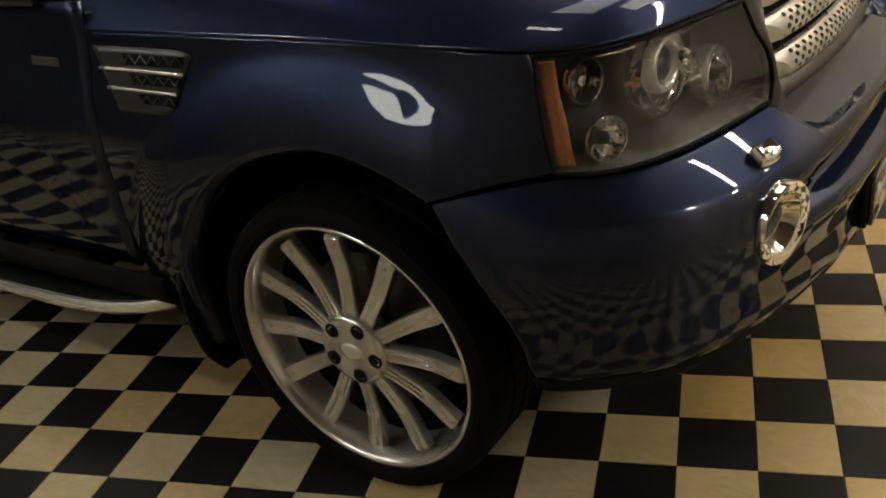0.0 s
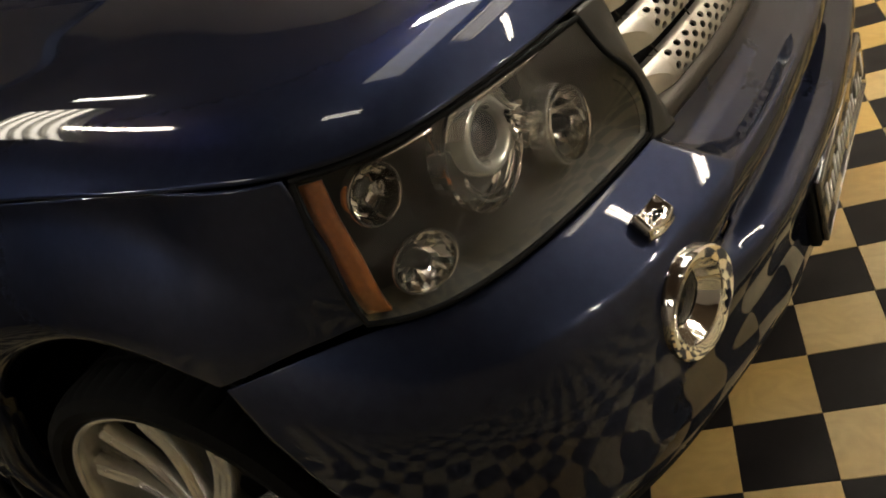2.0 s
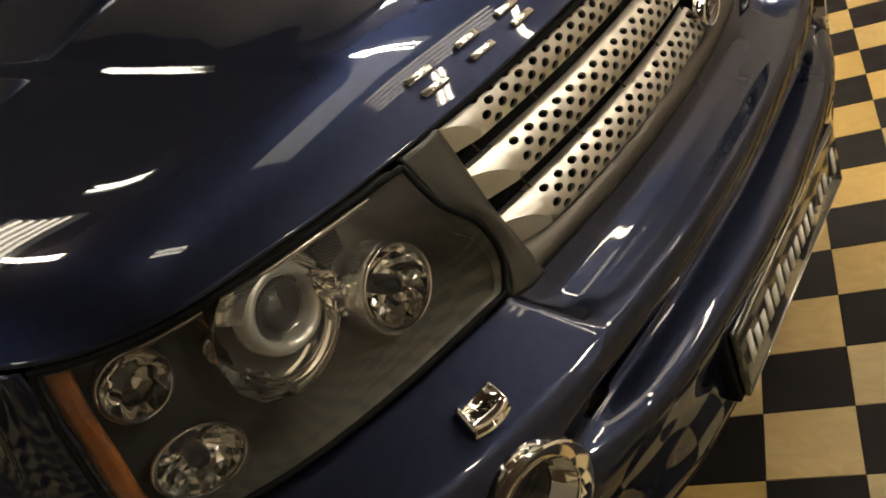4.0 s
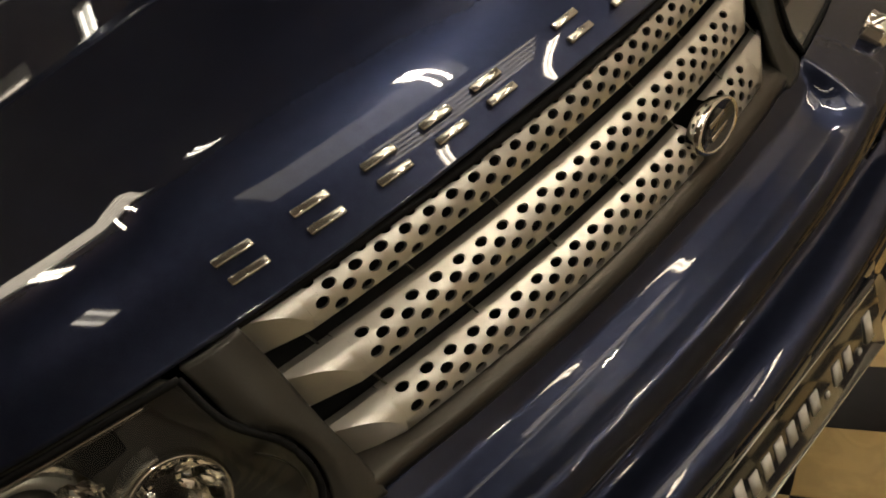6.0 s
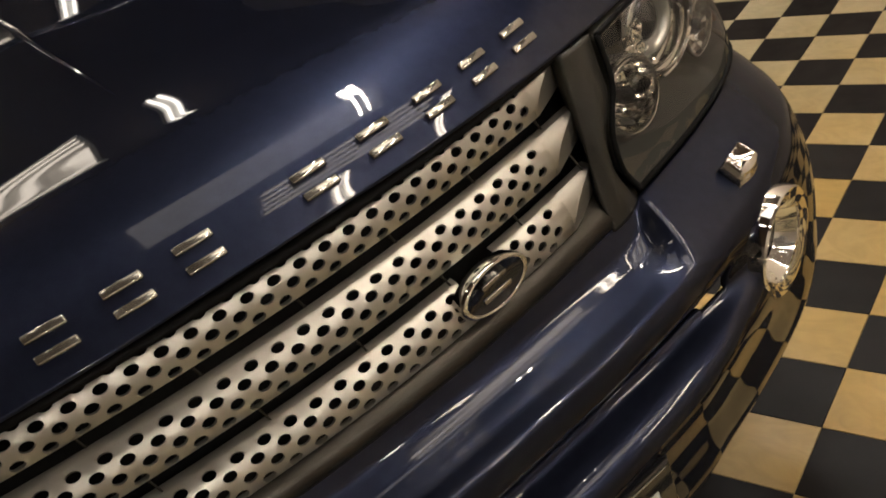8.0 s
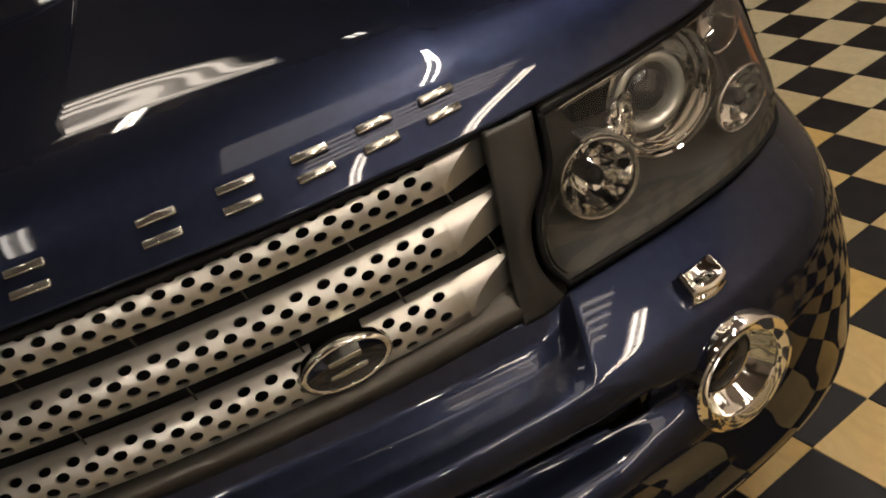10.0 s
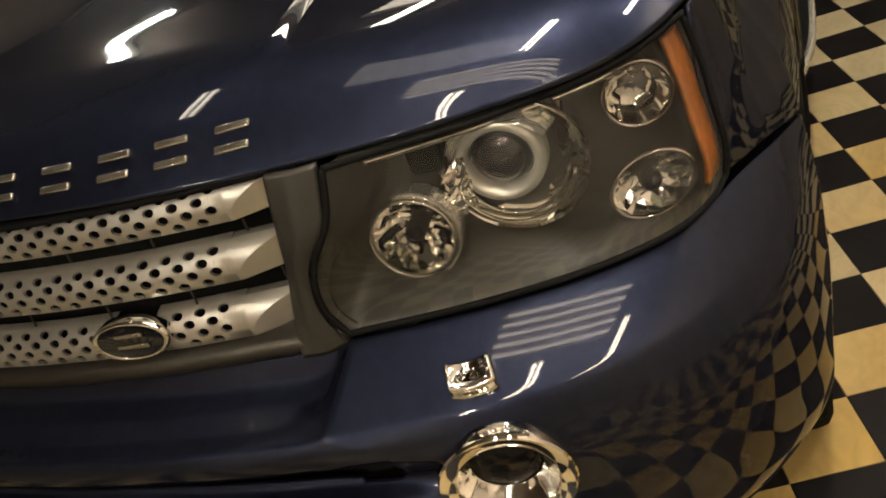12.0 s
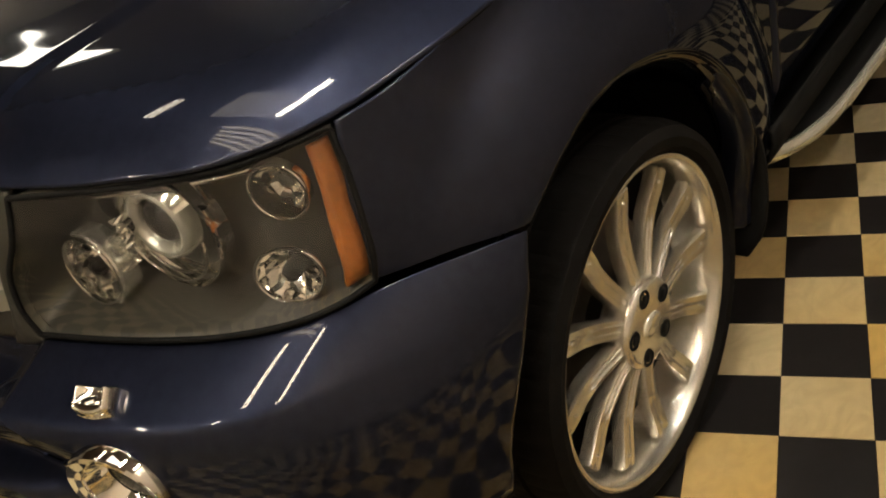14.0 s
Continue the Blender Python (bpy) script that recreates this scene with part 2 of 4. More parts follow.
def box(cx, cy, cz, sx, sy, sz, bevel=0.0, m=None):
    bm = bmesh.new()
    bmesh.ops.create_cube(bm, size=1)
    bm.transform(Matrix.Translation((cx, cy, cz)) @ Matrix.Diagonal((sx, sy, sz, 1)))
    if bevel:
        bmesh.ops.bevel(bm, geom=bm.edges[:], offset=bevel, segments=2, affect="EDGES", profile=0.5)
    if m is not None:
        bm.transform(m)
    return bm


def join(*bms):
    out = bmesh.new()
    for b in bms:
        me = bpy.data.meshes.new("tmp")
        b.to_mesh(me)
        b.free()
        out.from_mesh(me)
        bpy.data.meshes.remove(me)
    return out


def smoothstep(a, b, x):
    t = np.clip((np.asarray(x, float) - a) / (b - a), 0, 1)
    return t * t * (3 - 2 * t)


def facing(pos, ahead, spin=0.0):
    """A pose at pos whose local z points ahead."""
    return Matrix.Translation(pos) @ Vector(ahead).to_track_quat("Z", "Y").to_matrix().to_4x4() @ Matrix.Rotation(spin, 4, "Z")


SIDES = ((1, "left"), (-1, "right"))


def sided(bm, s):
    """Puts a part of the car's left half on side s."""
    if s < 0:
        bm.transform(Matrix.Diagonal((1, -1, 1, 1)))
        bmesh.ops.reverse_faces(bm, faces=bm.faces[:])
    return bm


# ---- room ----
# the pair at x 4.4 is added fill for the car's front, no known lamps
LAMPS = [(-1.95, -.38, .9), (.2, 1.15, .95), (.45, -.72, .6), (2.1, 1.95, 1.5), (2.2, 1.0, 1.1), (4.4, .9, 1.2), (4.4, -.9, 1.2), (-2.9, -2.72, 1.0), (-2.6, .85, .6), (-.9, 2.35, .9)]
PANELS = [(-2.65, -.2, 1.57), (1.25, 1.15, 1.57)]
RX0, RX1, RY0, RY1, RH = -6.0, 6.0, -5.0, 2.75, 3.1
TS, TA, TX, TY = 0.16649, 0.31326, 0.17114, 0.11824


def slab(name, x0, x1, y0, y1, z0, z1, material, label):
    ob = link(name, box((x0 + x1) / 2, (y0 + y1) / 2, (z0 + z1) / 2, x1 - x0, y1 - y0, z1 - z0), material, None, "", False)
    return tagged(ob, label, name.split("_")[0], kind="structure")


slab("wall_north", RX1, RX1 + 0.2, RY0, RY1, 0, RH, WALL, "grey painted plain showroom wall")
# south and west walls are unseen, darkened so the paint reflects little there
slab("wall_south", RX0 - 0.2, RX0, RY0, RY1, 0, RH, DARKWALL, "plain showroom wall out of view, darkened to keep its reflection dim")
slab("wall_west", RX0 - 0.2, RX1 + 0.2, RY0 - 0.2, RY0, 0, RH, MIDWALL, "plain showroom wall out of view, darkened to keep its reflection dim")
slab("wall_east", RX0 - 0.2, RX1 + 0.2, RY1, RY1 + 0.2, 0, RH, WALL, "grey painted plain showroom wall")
slab("ceiling", RX0 - 0.2, RX1 + 0.2, RY0 - 0.2, RY1 + 0.2, RH, RH + 0.15, CEIL, "dark brown plain boarded ceiling")
floor = slab("floor", RX0 - 0.2, RX1 + 0.2, RY0 - 0.2, RY1 + 0.2, -0.12, -0.006, TILE_DARK, "black and cream chequered tiled floor")


def tube_lamp(x, y, z, length, lit):
    e = tagged(new("strip_light"), "white fluorescent twin strip light out of view under the ceiling", "ceiling light", "strip lights")
    e.location = (x, y, z)
    part("casing", box(0, 0, 0.03, length, 0.12, 0.05, 0.006), WHITE, e)
    for o in (-0.03, 0.03):
        part("tube", tube([(-length / 2 + 0.03, o, -0.012), (length / 2 - 0.03, o, -0.012)], 0.011, 10), lit, e, "glowing fluorescent tube")


def louvre_lamp(x, y, z, turn, lit):
    e = tagged(new("louvre_light"), "square white louvred light panel under the ceiling", "ceiling light", "louvre lights")
    e.location = (x, y, z)
    e.rotation_euler = (0, 0, turn)
    part("casing", box(0, 0, 0.05, 1.24, 0.64, 0.06, 0.006), WHITE, e)
    for k in range(5):
        o = -0.24 + 0.12 * k
        part("tube", tube([(-0.58, o, -0.004), (0.58, o, -0.004)], 0.02, 8), lit, e, "glowing tube")
    for k in range(6):
        part("louvre", box(0, -0.30 + 0.12 * k, -0.005, 1.2, 0.006, 0.05), WHITE, e)


def panel_lamp(x, y, z, lit):
    e = tagged(new("panel_light"), "square opal light panel under the ceiling", "ceiling light")
    e.location = (x, y, z)
    part("casing", box(0, 0, 0.045, 0.66, 1.24, 0.05, 0.006), WHITE, e)
    part("diffuser", box(0, 0, 0.012, 0.60, 1.18, 0.02, 0.004), lit, e, "glowing opal diffuser")


panel_lamp(-1.3, -4.0, RH - 0.08, OPAL)
panel_lamp(.42, .68, RH - 0.08, FAINTOPAL)
for lx, ly, length in LAMPS:
    tube_lamp(lx, ly, RH - 0.06, length, FAINTTUBE if lx in (-2.6, .45) else LOWTUBE if lx in (-1.95, 2.2, 2.1) else DIMTUBE if abs(ly) > 2 else TUBE)
for lx, ly, tn in PANELS:
    louvre_lamp(lx, ly, RH - 0.08, tn, LOWPANEL)


# ---- car body ----
car = tagged(new("car"), "dark metallic blue off-road car with silver perforated grille", "car")


def iloft(rows, ku, nv):
    """A grid through section curves with equal numbers of points, ku steps between two of them."""
    a = np.array([uspl(r, ku) for r in rows])
    return np.stack([spl(a[:, k], nv) for k in range(a.shape[1])], 1)


def uspl(pts, k):
    """A smooth curve through pts with k steps from each point to the next."""
    p = np.array(pts, float)
    m = np.zeros_like(p)
    d = np.linalg.norm(np.diff(p, axis=0), axis=1)[:, None] + 1e-9
    s = np.diff(p, axis=0) / d
    m[1:-1] = (s[:-1] * d[1:] + s[1:] * d[:-1]) / (d[:-1] + d[1:])
    m[0], m[-1] = s[0], s[-1]
    out = []
    for i in range(len(p) - 1):
        u = (np.arange(k) / k)[:, None]
        h = d[i]
        out.append((2 * u**3 - 3 * u**2 + 1) * p[i] + (u**3 - 2 * u**2 + u) * h * m[i] + (-2 * u**3 + 3 * u**2) * p[i + 1] + (u**3 - u**2) * h * m[i + 1])
    return np.concatenate(out + [p[-1:]])


# wings
WHEEL_Z = 0.345


def lip(deg):
    r = np.interp(deg, [0, 10, 50, 80, 100, 140, 200], [.474, .475, .486, .476, .463, .452, .45])
    return np.array([-.01 + r * math.cos(radians(deg)), WHEEL_Z + r * math.sin(radians(deg))])


def side_y(x, z):
    base = np.interp(x, [-2, .05, .15, .22, .284, .33, .38, .43, .482, .54, .60], [.945, .945, .943, .940, .934, .922, .904, .880, .851, .813, .77])
    top = 0.052 * smoothstep(.74, 1.03, z) * (1 - 0.35 * smoothstep(.2, .45, x))
    return base - top - 0.03 * smoothstep(.5, .28, z)


def on_side(g):
    x, z = g[..., 0], g[..., 1]
    r = np.hypot(x + .01, z - WHEEL_Z)
    # the flare bulges out round the arch and ends in a soft crease
    t = np.clip((r - .478) / .150, 0, 2)
    flare = np.where(t < .88, t * t, np.where(t < 1.12, t * t - (t - .88) ** 2 * 4.05, 1.021))
    y = side_y(x, z) - 0.034 * flare * smoothstep(.50, .22, x)
    return np.stack([x, y, z], -1)


# bonnet: rings from the shut line to the middle
B_EDGE = [(.722, 0, .980), (.715, .2, .978), (.680, .41, .971), (.624, .617, .970), (.555, .755, .971), (.505, .800, .973), (.450, .830, .977), (.30, .852, .985), (0, .868, .993), (-.72, .875, 1.0)]
B_NOSE = [(.691, 0, 1.012), (.685, .2, 1.010), (.652, .415, 1.006), (.603, .605, 1.004), (.538, .735, 1.003), (.49, .778, 1.004), (.437, .806, 1.006), (.29, .833, 1.012), (0, .848, 1.020), (-.72, .855, 1.03)]
B_BROW = [(.625, 0, 1.050), (.618, .2, 1.050), (.588, .42, 1.046), (.538, .575, 1.040), (.478, .68, 1.037), (.44, .715, 1.037), (.39, .742, 1.039), (.26, .765, 1.047), (0, .78, 1.062), (-.72, .78, 1.09)]
B_TOP = [(.50, 0, 1.072), (.49, .16, 1.072), (.45, .31, 1.070), (.40, .40, 1.068), (.34, .45, 1.068), (.29, .48, 1.070), (.22, .50, 1.074), (.08, .52, 1.085), (-.15, .53, 1.10), (-.72, .53, 1.135)]
B_MID = [(.40, 0, 1.085), (.36, 0, 1.089), (.30, 0, 1.094), (.24, 0, 1.098), (.16, 0, 1.104), (.08, 0, 1.110), (0, 0, 1.117), (-.12, 0, 1.126), (-.32, 0, 1.141), (-.72, 0, 1.165)]


def fair_grid(g, times):
    """Evens out the bends of the bonnet; its shut line stays, and it is smooth across the car's middle."""
    g = g.copy()
    for _ in range(times):
        q = g.copy()
        q[1:-1] = g[1:-1] * .5 + (g[:-2] + g[2:]) * .25
        q[-1, :, 0::2] = g[-1, :, 0::2] * .5 + g[-2, :, 0::2] * .5
        r = q.copy()
        r[1:, 1:-1] = q[1:, 1:-1] * .5 + (q[1:, :-2] + q[1:, 2:]) * .25
        r[1:, 0, 0::2] = q[1:, 0, 0::2] * .5 + q[1:, 1, 0::2] * .5
        r[-1, :, 1] = 0
        g = r
    return g


def bonnet_grid():
    edge, nose = list(B_EDGE), list(B_NOSE)
    for i in (-3, -2, -1):
        x, z = edge[i][0], edge[i][2]
        y = float(on_side(np.array([[x, z - .004]]))[0, 1]) - .002
        edge[i], nose[i] = (x, y, z), (x - .005, y - .022, z + .024)
    g = fair_grid(iloft([edge, nose, B_BROW, B_TOP, B_MID], 32, 150), 60)
    x, y = g[..., 0], g[..., 1]
    ridge = 0.40 - 0.05 * smoothstep(0.55, -0.6, x)
    g[..., 2] += 0.006 * smoothstep(ridge + 0.020, ridge - 0.020, y) * smoothstep(0.625, 0.53, x)
    return g


bg = bonnet_grid()
full = np.concatenate([mirror(bg)[:, ::-1], bg[:, 1:]], 1)
bonnet = part("bonnet", sheet(full, 0.012, (0.3, 0, 1)), PAINT, car, "dark blue metallic bonnet with a raised middle")

def wing_grid():
    pairs = [(54, (.288, .740)), (60, (.38, .762)), (68, (.479, .777)), (78, (.470, .88)), (88, (.447, .9725)), (100, (.26, .985)), (112, (-.02, .9905)), (126, (-.33, .9945)), (140, (-.635, .9975)), (158, (-.64, .80)), (178, (-.64, .55)), (192, (-.60, .36))]
    a = uspl([lip(d) for d, _ in pairs], 12)
    deg = np.interp(np.linspace(0, 1, len(a)), np.linspace(0, 1, len(pairs)), [d for d, _ in pairs])
    a = np.array([lip(d) for d in deg])
    out = []
    for (d0, p0), (d1, p1) in zip(pairs, pairs[1:]):
        for k in range(12):
            out.append(np.array(p0) + (np.array(p1) - np.array(p0)) * k / 12)
    out.append(np.array(pairs[-1][1]))
    out = np.array(out)
    s = np.linspace(0, 1, 60)[:, None, None]
    g = on_side(a[None] * (1 - s) + out[None] * s)
    # the edge rolls in round the arch
    inward = np.stack([np.cos(np.radians(deg)), 0 * deg, np.sin(np.radians(deg))], 1)
    roll = [g[0] - inward * dr - np.array([0, dy, 0]) for dr, dy in ((.031, .064), (.030, .042), (.025, .022), (.014, .007))]
    return np.concatenate([np.array(roll), g])


def arch_grid(d0, d1, depth, n=60):
    deg = np.linspace(d0, d1, n)
    p = on_side(np.array([lip(d) for d in deg]))
    rows = [p - [0, .034, 0], p - [0, .042, 0] - np.stack([np.cos(np.radians(deg)), 0 * deg, np.sin(np.radians(deg))], 1) * .006]
    c = np.array([[-.01 + .5 * math.cos(radians(d)), 0, WHEEL_Z + .5 * math.sin(radians(d))] for d in deg])
    rows.append(np.stack([c[:, 0], p[:, 1] - .07, c[:, 2]], 1))
    rows.append(np.stack([c[:, 0], p[:, 1] - depth, c[:, 2]], 1))
    return np.array(rows)


wg = wing_grid()
for s, nm in SIDES:
    part("wing", sided(sheet(wg, 0.006, (0, 1, 0)), s), PAINT, car, "dark blue metallic front wing")
    part("arch_liner", sided(sheet(arch_grid(2, 200, .42), 0.004, (0, 0, -1)), s), BLACK, car, "black plastic wheel arch liner")

# bumper: one skin from the lamps down to the lower edge
P_TOP = [(.748, 0, .752), (.742, .2, .752), (.726, .375, .753), (.7205, .425, .756), (.717, .446, .764), (.674, .609, .763), (.624, .731, .763), (.563, .812, .764), (.483, .853, .766), (.38, .906, .754), (.286, .936, .733)]
P_CREASE = [(.846, 0, .702), (.839, .22, .702), (.824, .345, .702), (.8195, .385, .7022), (.815, .425, .703), (.773, .603, .702), (.723, .722, .702), (.653, .815, .702), (.560, .877, .700), (.44, .926, .690), (.327, .949, .670)]
# the middle shelf lies lower than the pads, with a rounded wall between them
S_DROP = [(.760, 0, .722), (.754, .2, .722), (.740, .375, .7235), (.736, .417, .731)]
S_LEDGE = [(.782, 0, .708), (.776, .2, .708), (.762, .370, .709), (.758, .406, .716)]
S_STRIP = [(.815, 0, .701), (.809, .2, .701), (.793, .352, .702), (.787, .390, .7075)]


def pad_row(f):
    """The pads between lamp and crease: one gently rounded surface."""
    row = []
    for a, b in zip(P_TOP[4:], P_CREASE[4:]):
        p = np.array(a) + (np.array(b) - np.array(a)) * f
        p[2] = a[2] + (b[2] - a[2]) * (.80 * f + .20 * f * f)
        row.append(tuple(p))
    return row


P_DROP, P_LEDGE, P_STRIP = S_DROP + pad_row(.28), S_LEDGE + pad_row(.55), S_STRIP + pad_row(.80)
P_UNDER = [(.852, 0, .684), (.845, .22, .684), (.832, .35, .684), (.823, .42, .684), (.815, .472, .682), (.783, .604, .674), (.733, .725, .670), (.663, .823, .666), (.573, .886, .662), (.455, .934, .652), (.350, .951, .640)]
P_SLOT = [(.853, 0, .666), (.845, .22, .666), (.833, .35, .666), (.823, .42, .666), (.812, .484, .665), (.786, .605, .652), (.737, .727, .648), (.667, .826, .642), (.579, .889, .636), (.465, .936, .626), (.366, .952, .615)]
P_SILL = [(.816, 0, .614), (.809, .22, .614), (.800, .35, .614), (.794, .42, .614), (.793, .484, .617), (.789, .606, .626), (.740, .729, .624), (.670, .829, .621), (.582, .891, .616), (.472, .937, .606), (.382, .953, .594)]
P_BAR = [(.877, 0, .592), (.868, .22, .592), (.856, .35, .594), (.842, .42, .598), (.820, .484, .60), (.789, .606, .60), (.742, .73, .60), (.672, .831, .60), (.585, .892, .595), (.478, .938, .585), (.398, .953, .572)]
P_FACE = [(.866, 0, .50), (.856, .22, .50), (.844, .35, .50), (.829, .42, .50), (.815, .484, .50), (.785, .60, .50), (.738, .73, .50), (.670, .833, .50), (.588, .895, .50), (.506, .934, .495), (.444, .948, .485)]
P_LIP = [(.858, 0, .415), (.847, .22, .415), (.835, .35, .415), (.819, .42, .415), (.805, .484, .415), (.774, .598, .415), (.727, .726, .415), (.660, .828, .415), (.580, .888, .415), (.508, .928, .415), (.458, .942, .415)]
P_LOW = [(.838, 0, .37), (.826, .22, .37), (.812, .35, .37), (.795, .42, .37), (.780, .484, .37), (.748, .594, .37), (.702, .715, .37), (.638, .815, .37), (.562, .870, .37), (.504, .908, .375), (.465, .928, .38)]
P_BASE = [(.74, 0, .335), (.73, .22, .335), (.718, .35, .335), (.70, .42, .335), (.686, .484, .335), (.655, .58, .335), (.615, .68, .335), (.562, .775, .335), (.505, .815, .338), (.482, .850, .345), (.468, .885, .355)]
FOG = Vector((.793, .607, .608))


def calm(pts, k):
    """As uspl, but never swinging past its points."""
    p = np.array(pts, float)
    d = np.linalg.norm(np.diff(p, axis=0), axis=1)[:, None] + 1e-9
    s = np.diff(p, axis=0) / d
    m = np.zeros_like(p)
    w1, w2 = 2 * d[1:] + d[:-1], d[1:] + 2 * d[:-1]
    good = s[:-1] * s[1:] > 0
    m[1:-1] = np.where(good, (w1 + w2) / (w1 / np.where(good, s[:-1], 1) + w2 / np.where(good, s[1:], 1)), 0)
    m[0], m[-1] = s[0] * np.array([0, 1, 0]), s[-1]
    out = []
    for i in range(len(p) - 1):
        u = (np.arange(k) / k)[:, None]
        h = d[i]
        out.append((2 * u**3 - 3 * u**2 + 1) * p[i] + (u**3 - 2 * u**2 + u) * h * m[i] + (-2 * u**3 + 3 * u**2) * p[i + 1] + (u**3 - u**2) * h * m[i + 1])
    return np.concatenate(out + [p[-1:]])


def across_row(row, k):
    """One section of the skin: calm over the middle, fair over the pad and round the corner."""
    return np.concatenate([calm(row[:5], k), uspl(row[4:], k)[1:]])


def down_skin(p, counts, bend):
    """Straight runs down to point number bend, a smooth curve below it; the corners are softened."""
    dense = [p[0]]
    for i, k in enumerate(counts[:bend]):
        for t in range(1, k + 1):
            dense.append(p[i] + (p[i + 1] - p[i]) * t / k)
    low = uspl(p[bend:], 12)
    for i, k in enumerate(counts[bend:]):
        for t in range(1, k + 1):
            f = 12 * (i + t / k)
            j = min(int(f), len(low) - 2)
            dense.append(low[j] + (low[j + 1] - low[j]) * (f - j))
    q = np.array(dense)
    for _ in range(2):
        q[1:-1] = q[1:-1] * .5 + (q[:-2] + q[2:]) * .25
    return q


SKIN = [P_TOP, P_DROP, P_LEDGE, P_STRIP, P_CREASE, P_UNDER, P_SLOT, P_SILL, P_BAR, P_FACE, P_LIP, P_LOW, P_BASE]
COUNTS = [9, 7, 9, 9, 7, 5, 10, 9, 16, 12, 8, 7]
pa = np.array([across_row(r, 16) for r in SKIN])
pg = np.stack([down_skin(pa[:, k], COUNTS, 4) for k in range(pa.shape[1])], 1)
# the pads are one fair surface from the lamps to the crease
lo_row = sum(COUNTS[:4])
for i in range(lo_row):
    f = i / lo_row
    q = pa[0, 64:] + (pa[4, 64:] - pa[0, 64:]) * f
    q[:, 2] = pa[0, 64:, 2] + (pa[4, 64:, 2] - pa[0, 64:, 2]) * (.80 * f + .20 * f * f)
    pg[i, 64:] = q
for _ in range(3):
    pg[lo_row - 3 : lo_row + 4, 64:] = pg[lo_row - 3 : lo_row + 4, 64:] * .5 + (pg[lo_row - 4 : lo_row + 3, 64:] + pg[lo_row - 2 : lo_row + 5, 64:]) * .25
# even them out along the car's corner
for _ in range(60):
    pg[:, 65:-1] = pg[:, 65:-1] * .5 + (pg[:, 64:-2] + pg[:, 66:]) * .25
# the skin turns in round the wheel arch
edge_col = pg[:, -1]
rad = edge_col[:, [0, 2]] - np.array([-.01, WHEEL_Z])
rad = rad / np.linalg.norm(rad, axis=1, keepdims=True)
turned = [edge_col - np.stack([rad[:, 0] * dr, 0 * dr + np.full(len(rad), dy), rad[:, 1] * dr], 1) for dr, dy in ((.013, .005), (.023, .018), (.028, .036), (.029, .058))]
pg = np.concatenate([pg, np.stack(turned, 1)], 1)
pfull = np.concatenate([mirror(pg)[:, :0:-1], pg], 1)
VALANCE = sum(COUNTS[:10])


def bumper_keep(c):
    if abs(c[1]) < .486 and .6165 < c[2] < .664 and c[0] > .79:
        return False
    return math.hypot((abs(c[1]) - FOG.y) * 1.1, c[2] - FOG.z) > .068


part("bumper", sheet(pfull[: VALANCE + 1], 0.008, (1, 0, 0.2), keep=bumper_keep), PAINT, car, "dark blue metallic front bumper with a full-width slot")
part("lower_valance", sheet(pfull[VALANCE:] - np.array([.003, 0, 0]), 0.008, (1, 0, 0.2)), BLACK, car, "black plastic valance under the bumper")
# dark duct behind the slot
slot = []
for z0, dx in ((.670, -.010), (.670, -.16), (.59, -.16), (.606, -.055)):
    slot.append([(x + dx - .004, y, z0) for x, y in [(.60, -.487), (.70, -.487), (.812, -.487), (.848, -.22), (.856, 0), (.848, .22), (.812, .487), (.70, .487), (.60, .487)]])
part("intake_duct", sheet(np.array([spl(r, 40) for r in slot]), 0.003, (-1, 0, 0)), BLACK, car, "black lower intake recess")

# dark structure inside the body
core = box(-.75, 0, .895, 1.9, 1.60, .13, .02)
core = join(core, box(-.3, 0, .60, 1.8, .96, .55, .02), box(.45, 0, .55, .30, 1.1, .38, .02))
part("inner_body", core, BLACK, car, "black inner body and engine bay")

# ---- grille ----
SLATS = [(.676, .418, .942), (.697, .408, .876), (.711, .400, .806)]
BOW = .046


def slat_x(k, y):
    x, w, _ = SLATS[k]
    return x + BOW * (1 - (np.asarray(y) / w) ** 2)


SR = .040


def slat_point(k, y, phi, r=SR):
    """A point of slat k's skin at car's width y and angle phi above straight ahead."""
    x, w, z = SLATS[k]
    return np.array([slat_x(k, y) + .002 - r * (1 - math.cos(phi)), y, z + r * math.sin(phi) - .0095])


PITCH, HOLE, P0, P1, PTOP = .0302, .0074, radians(54), radians(-15), radians(61)


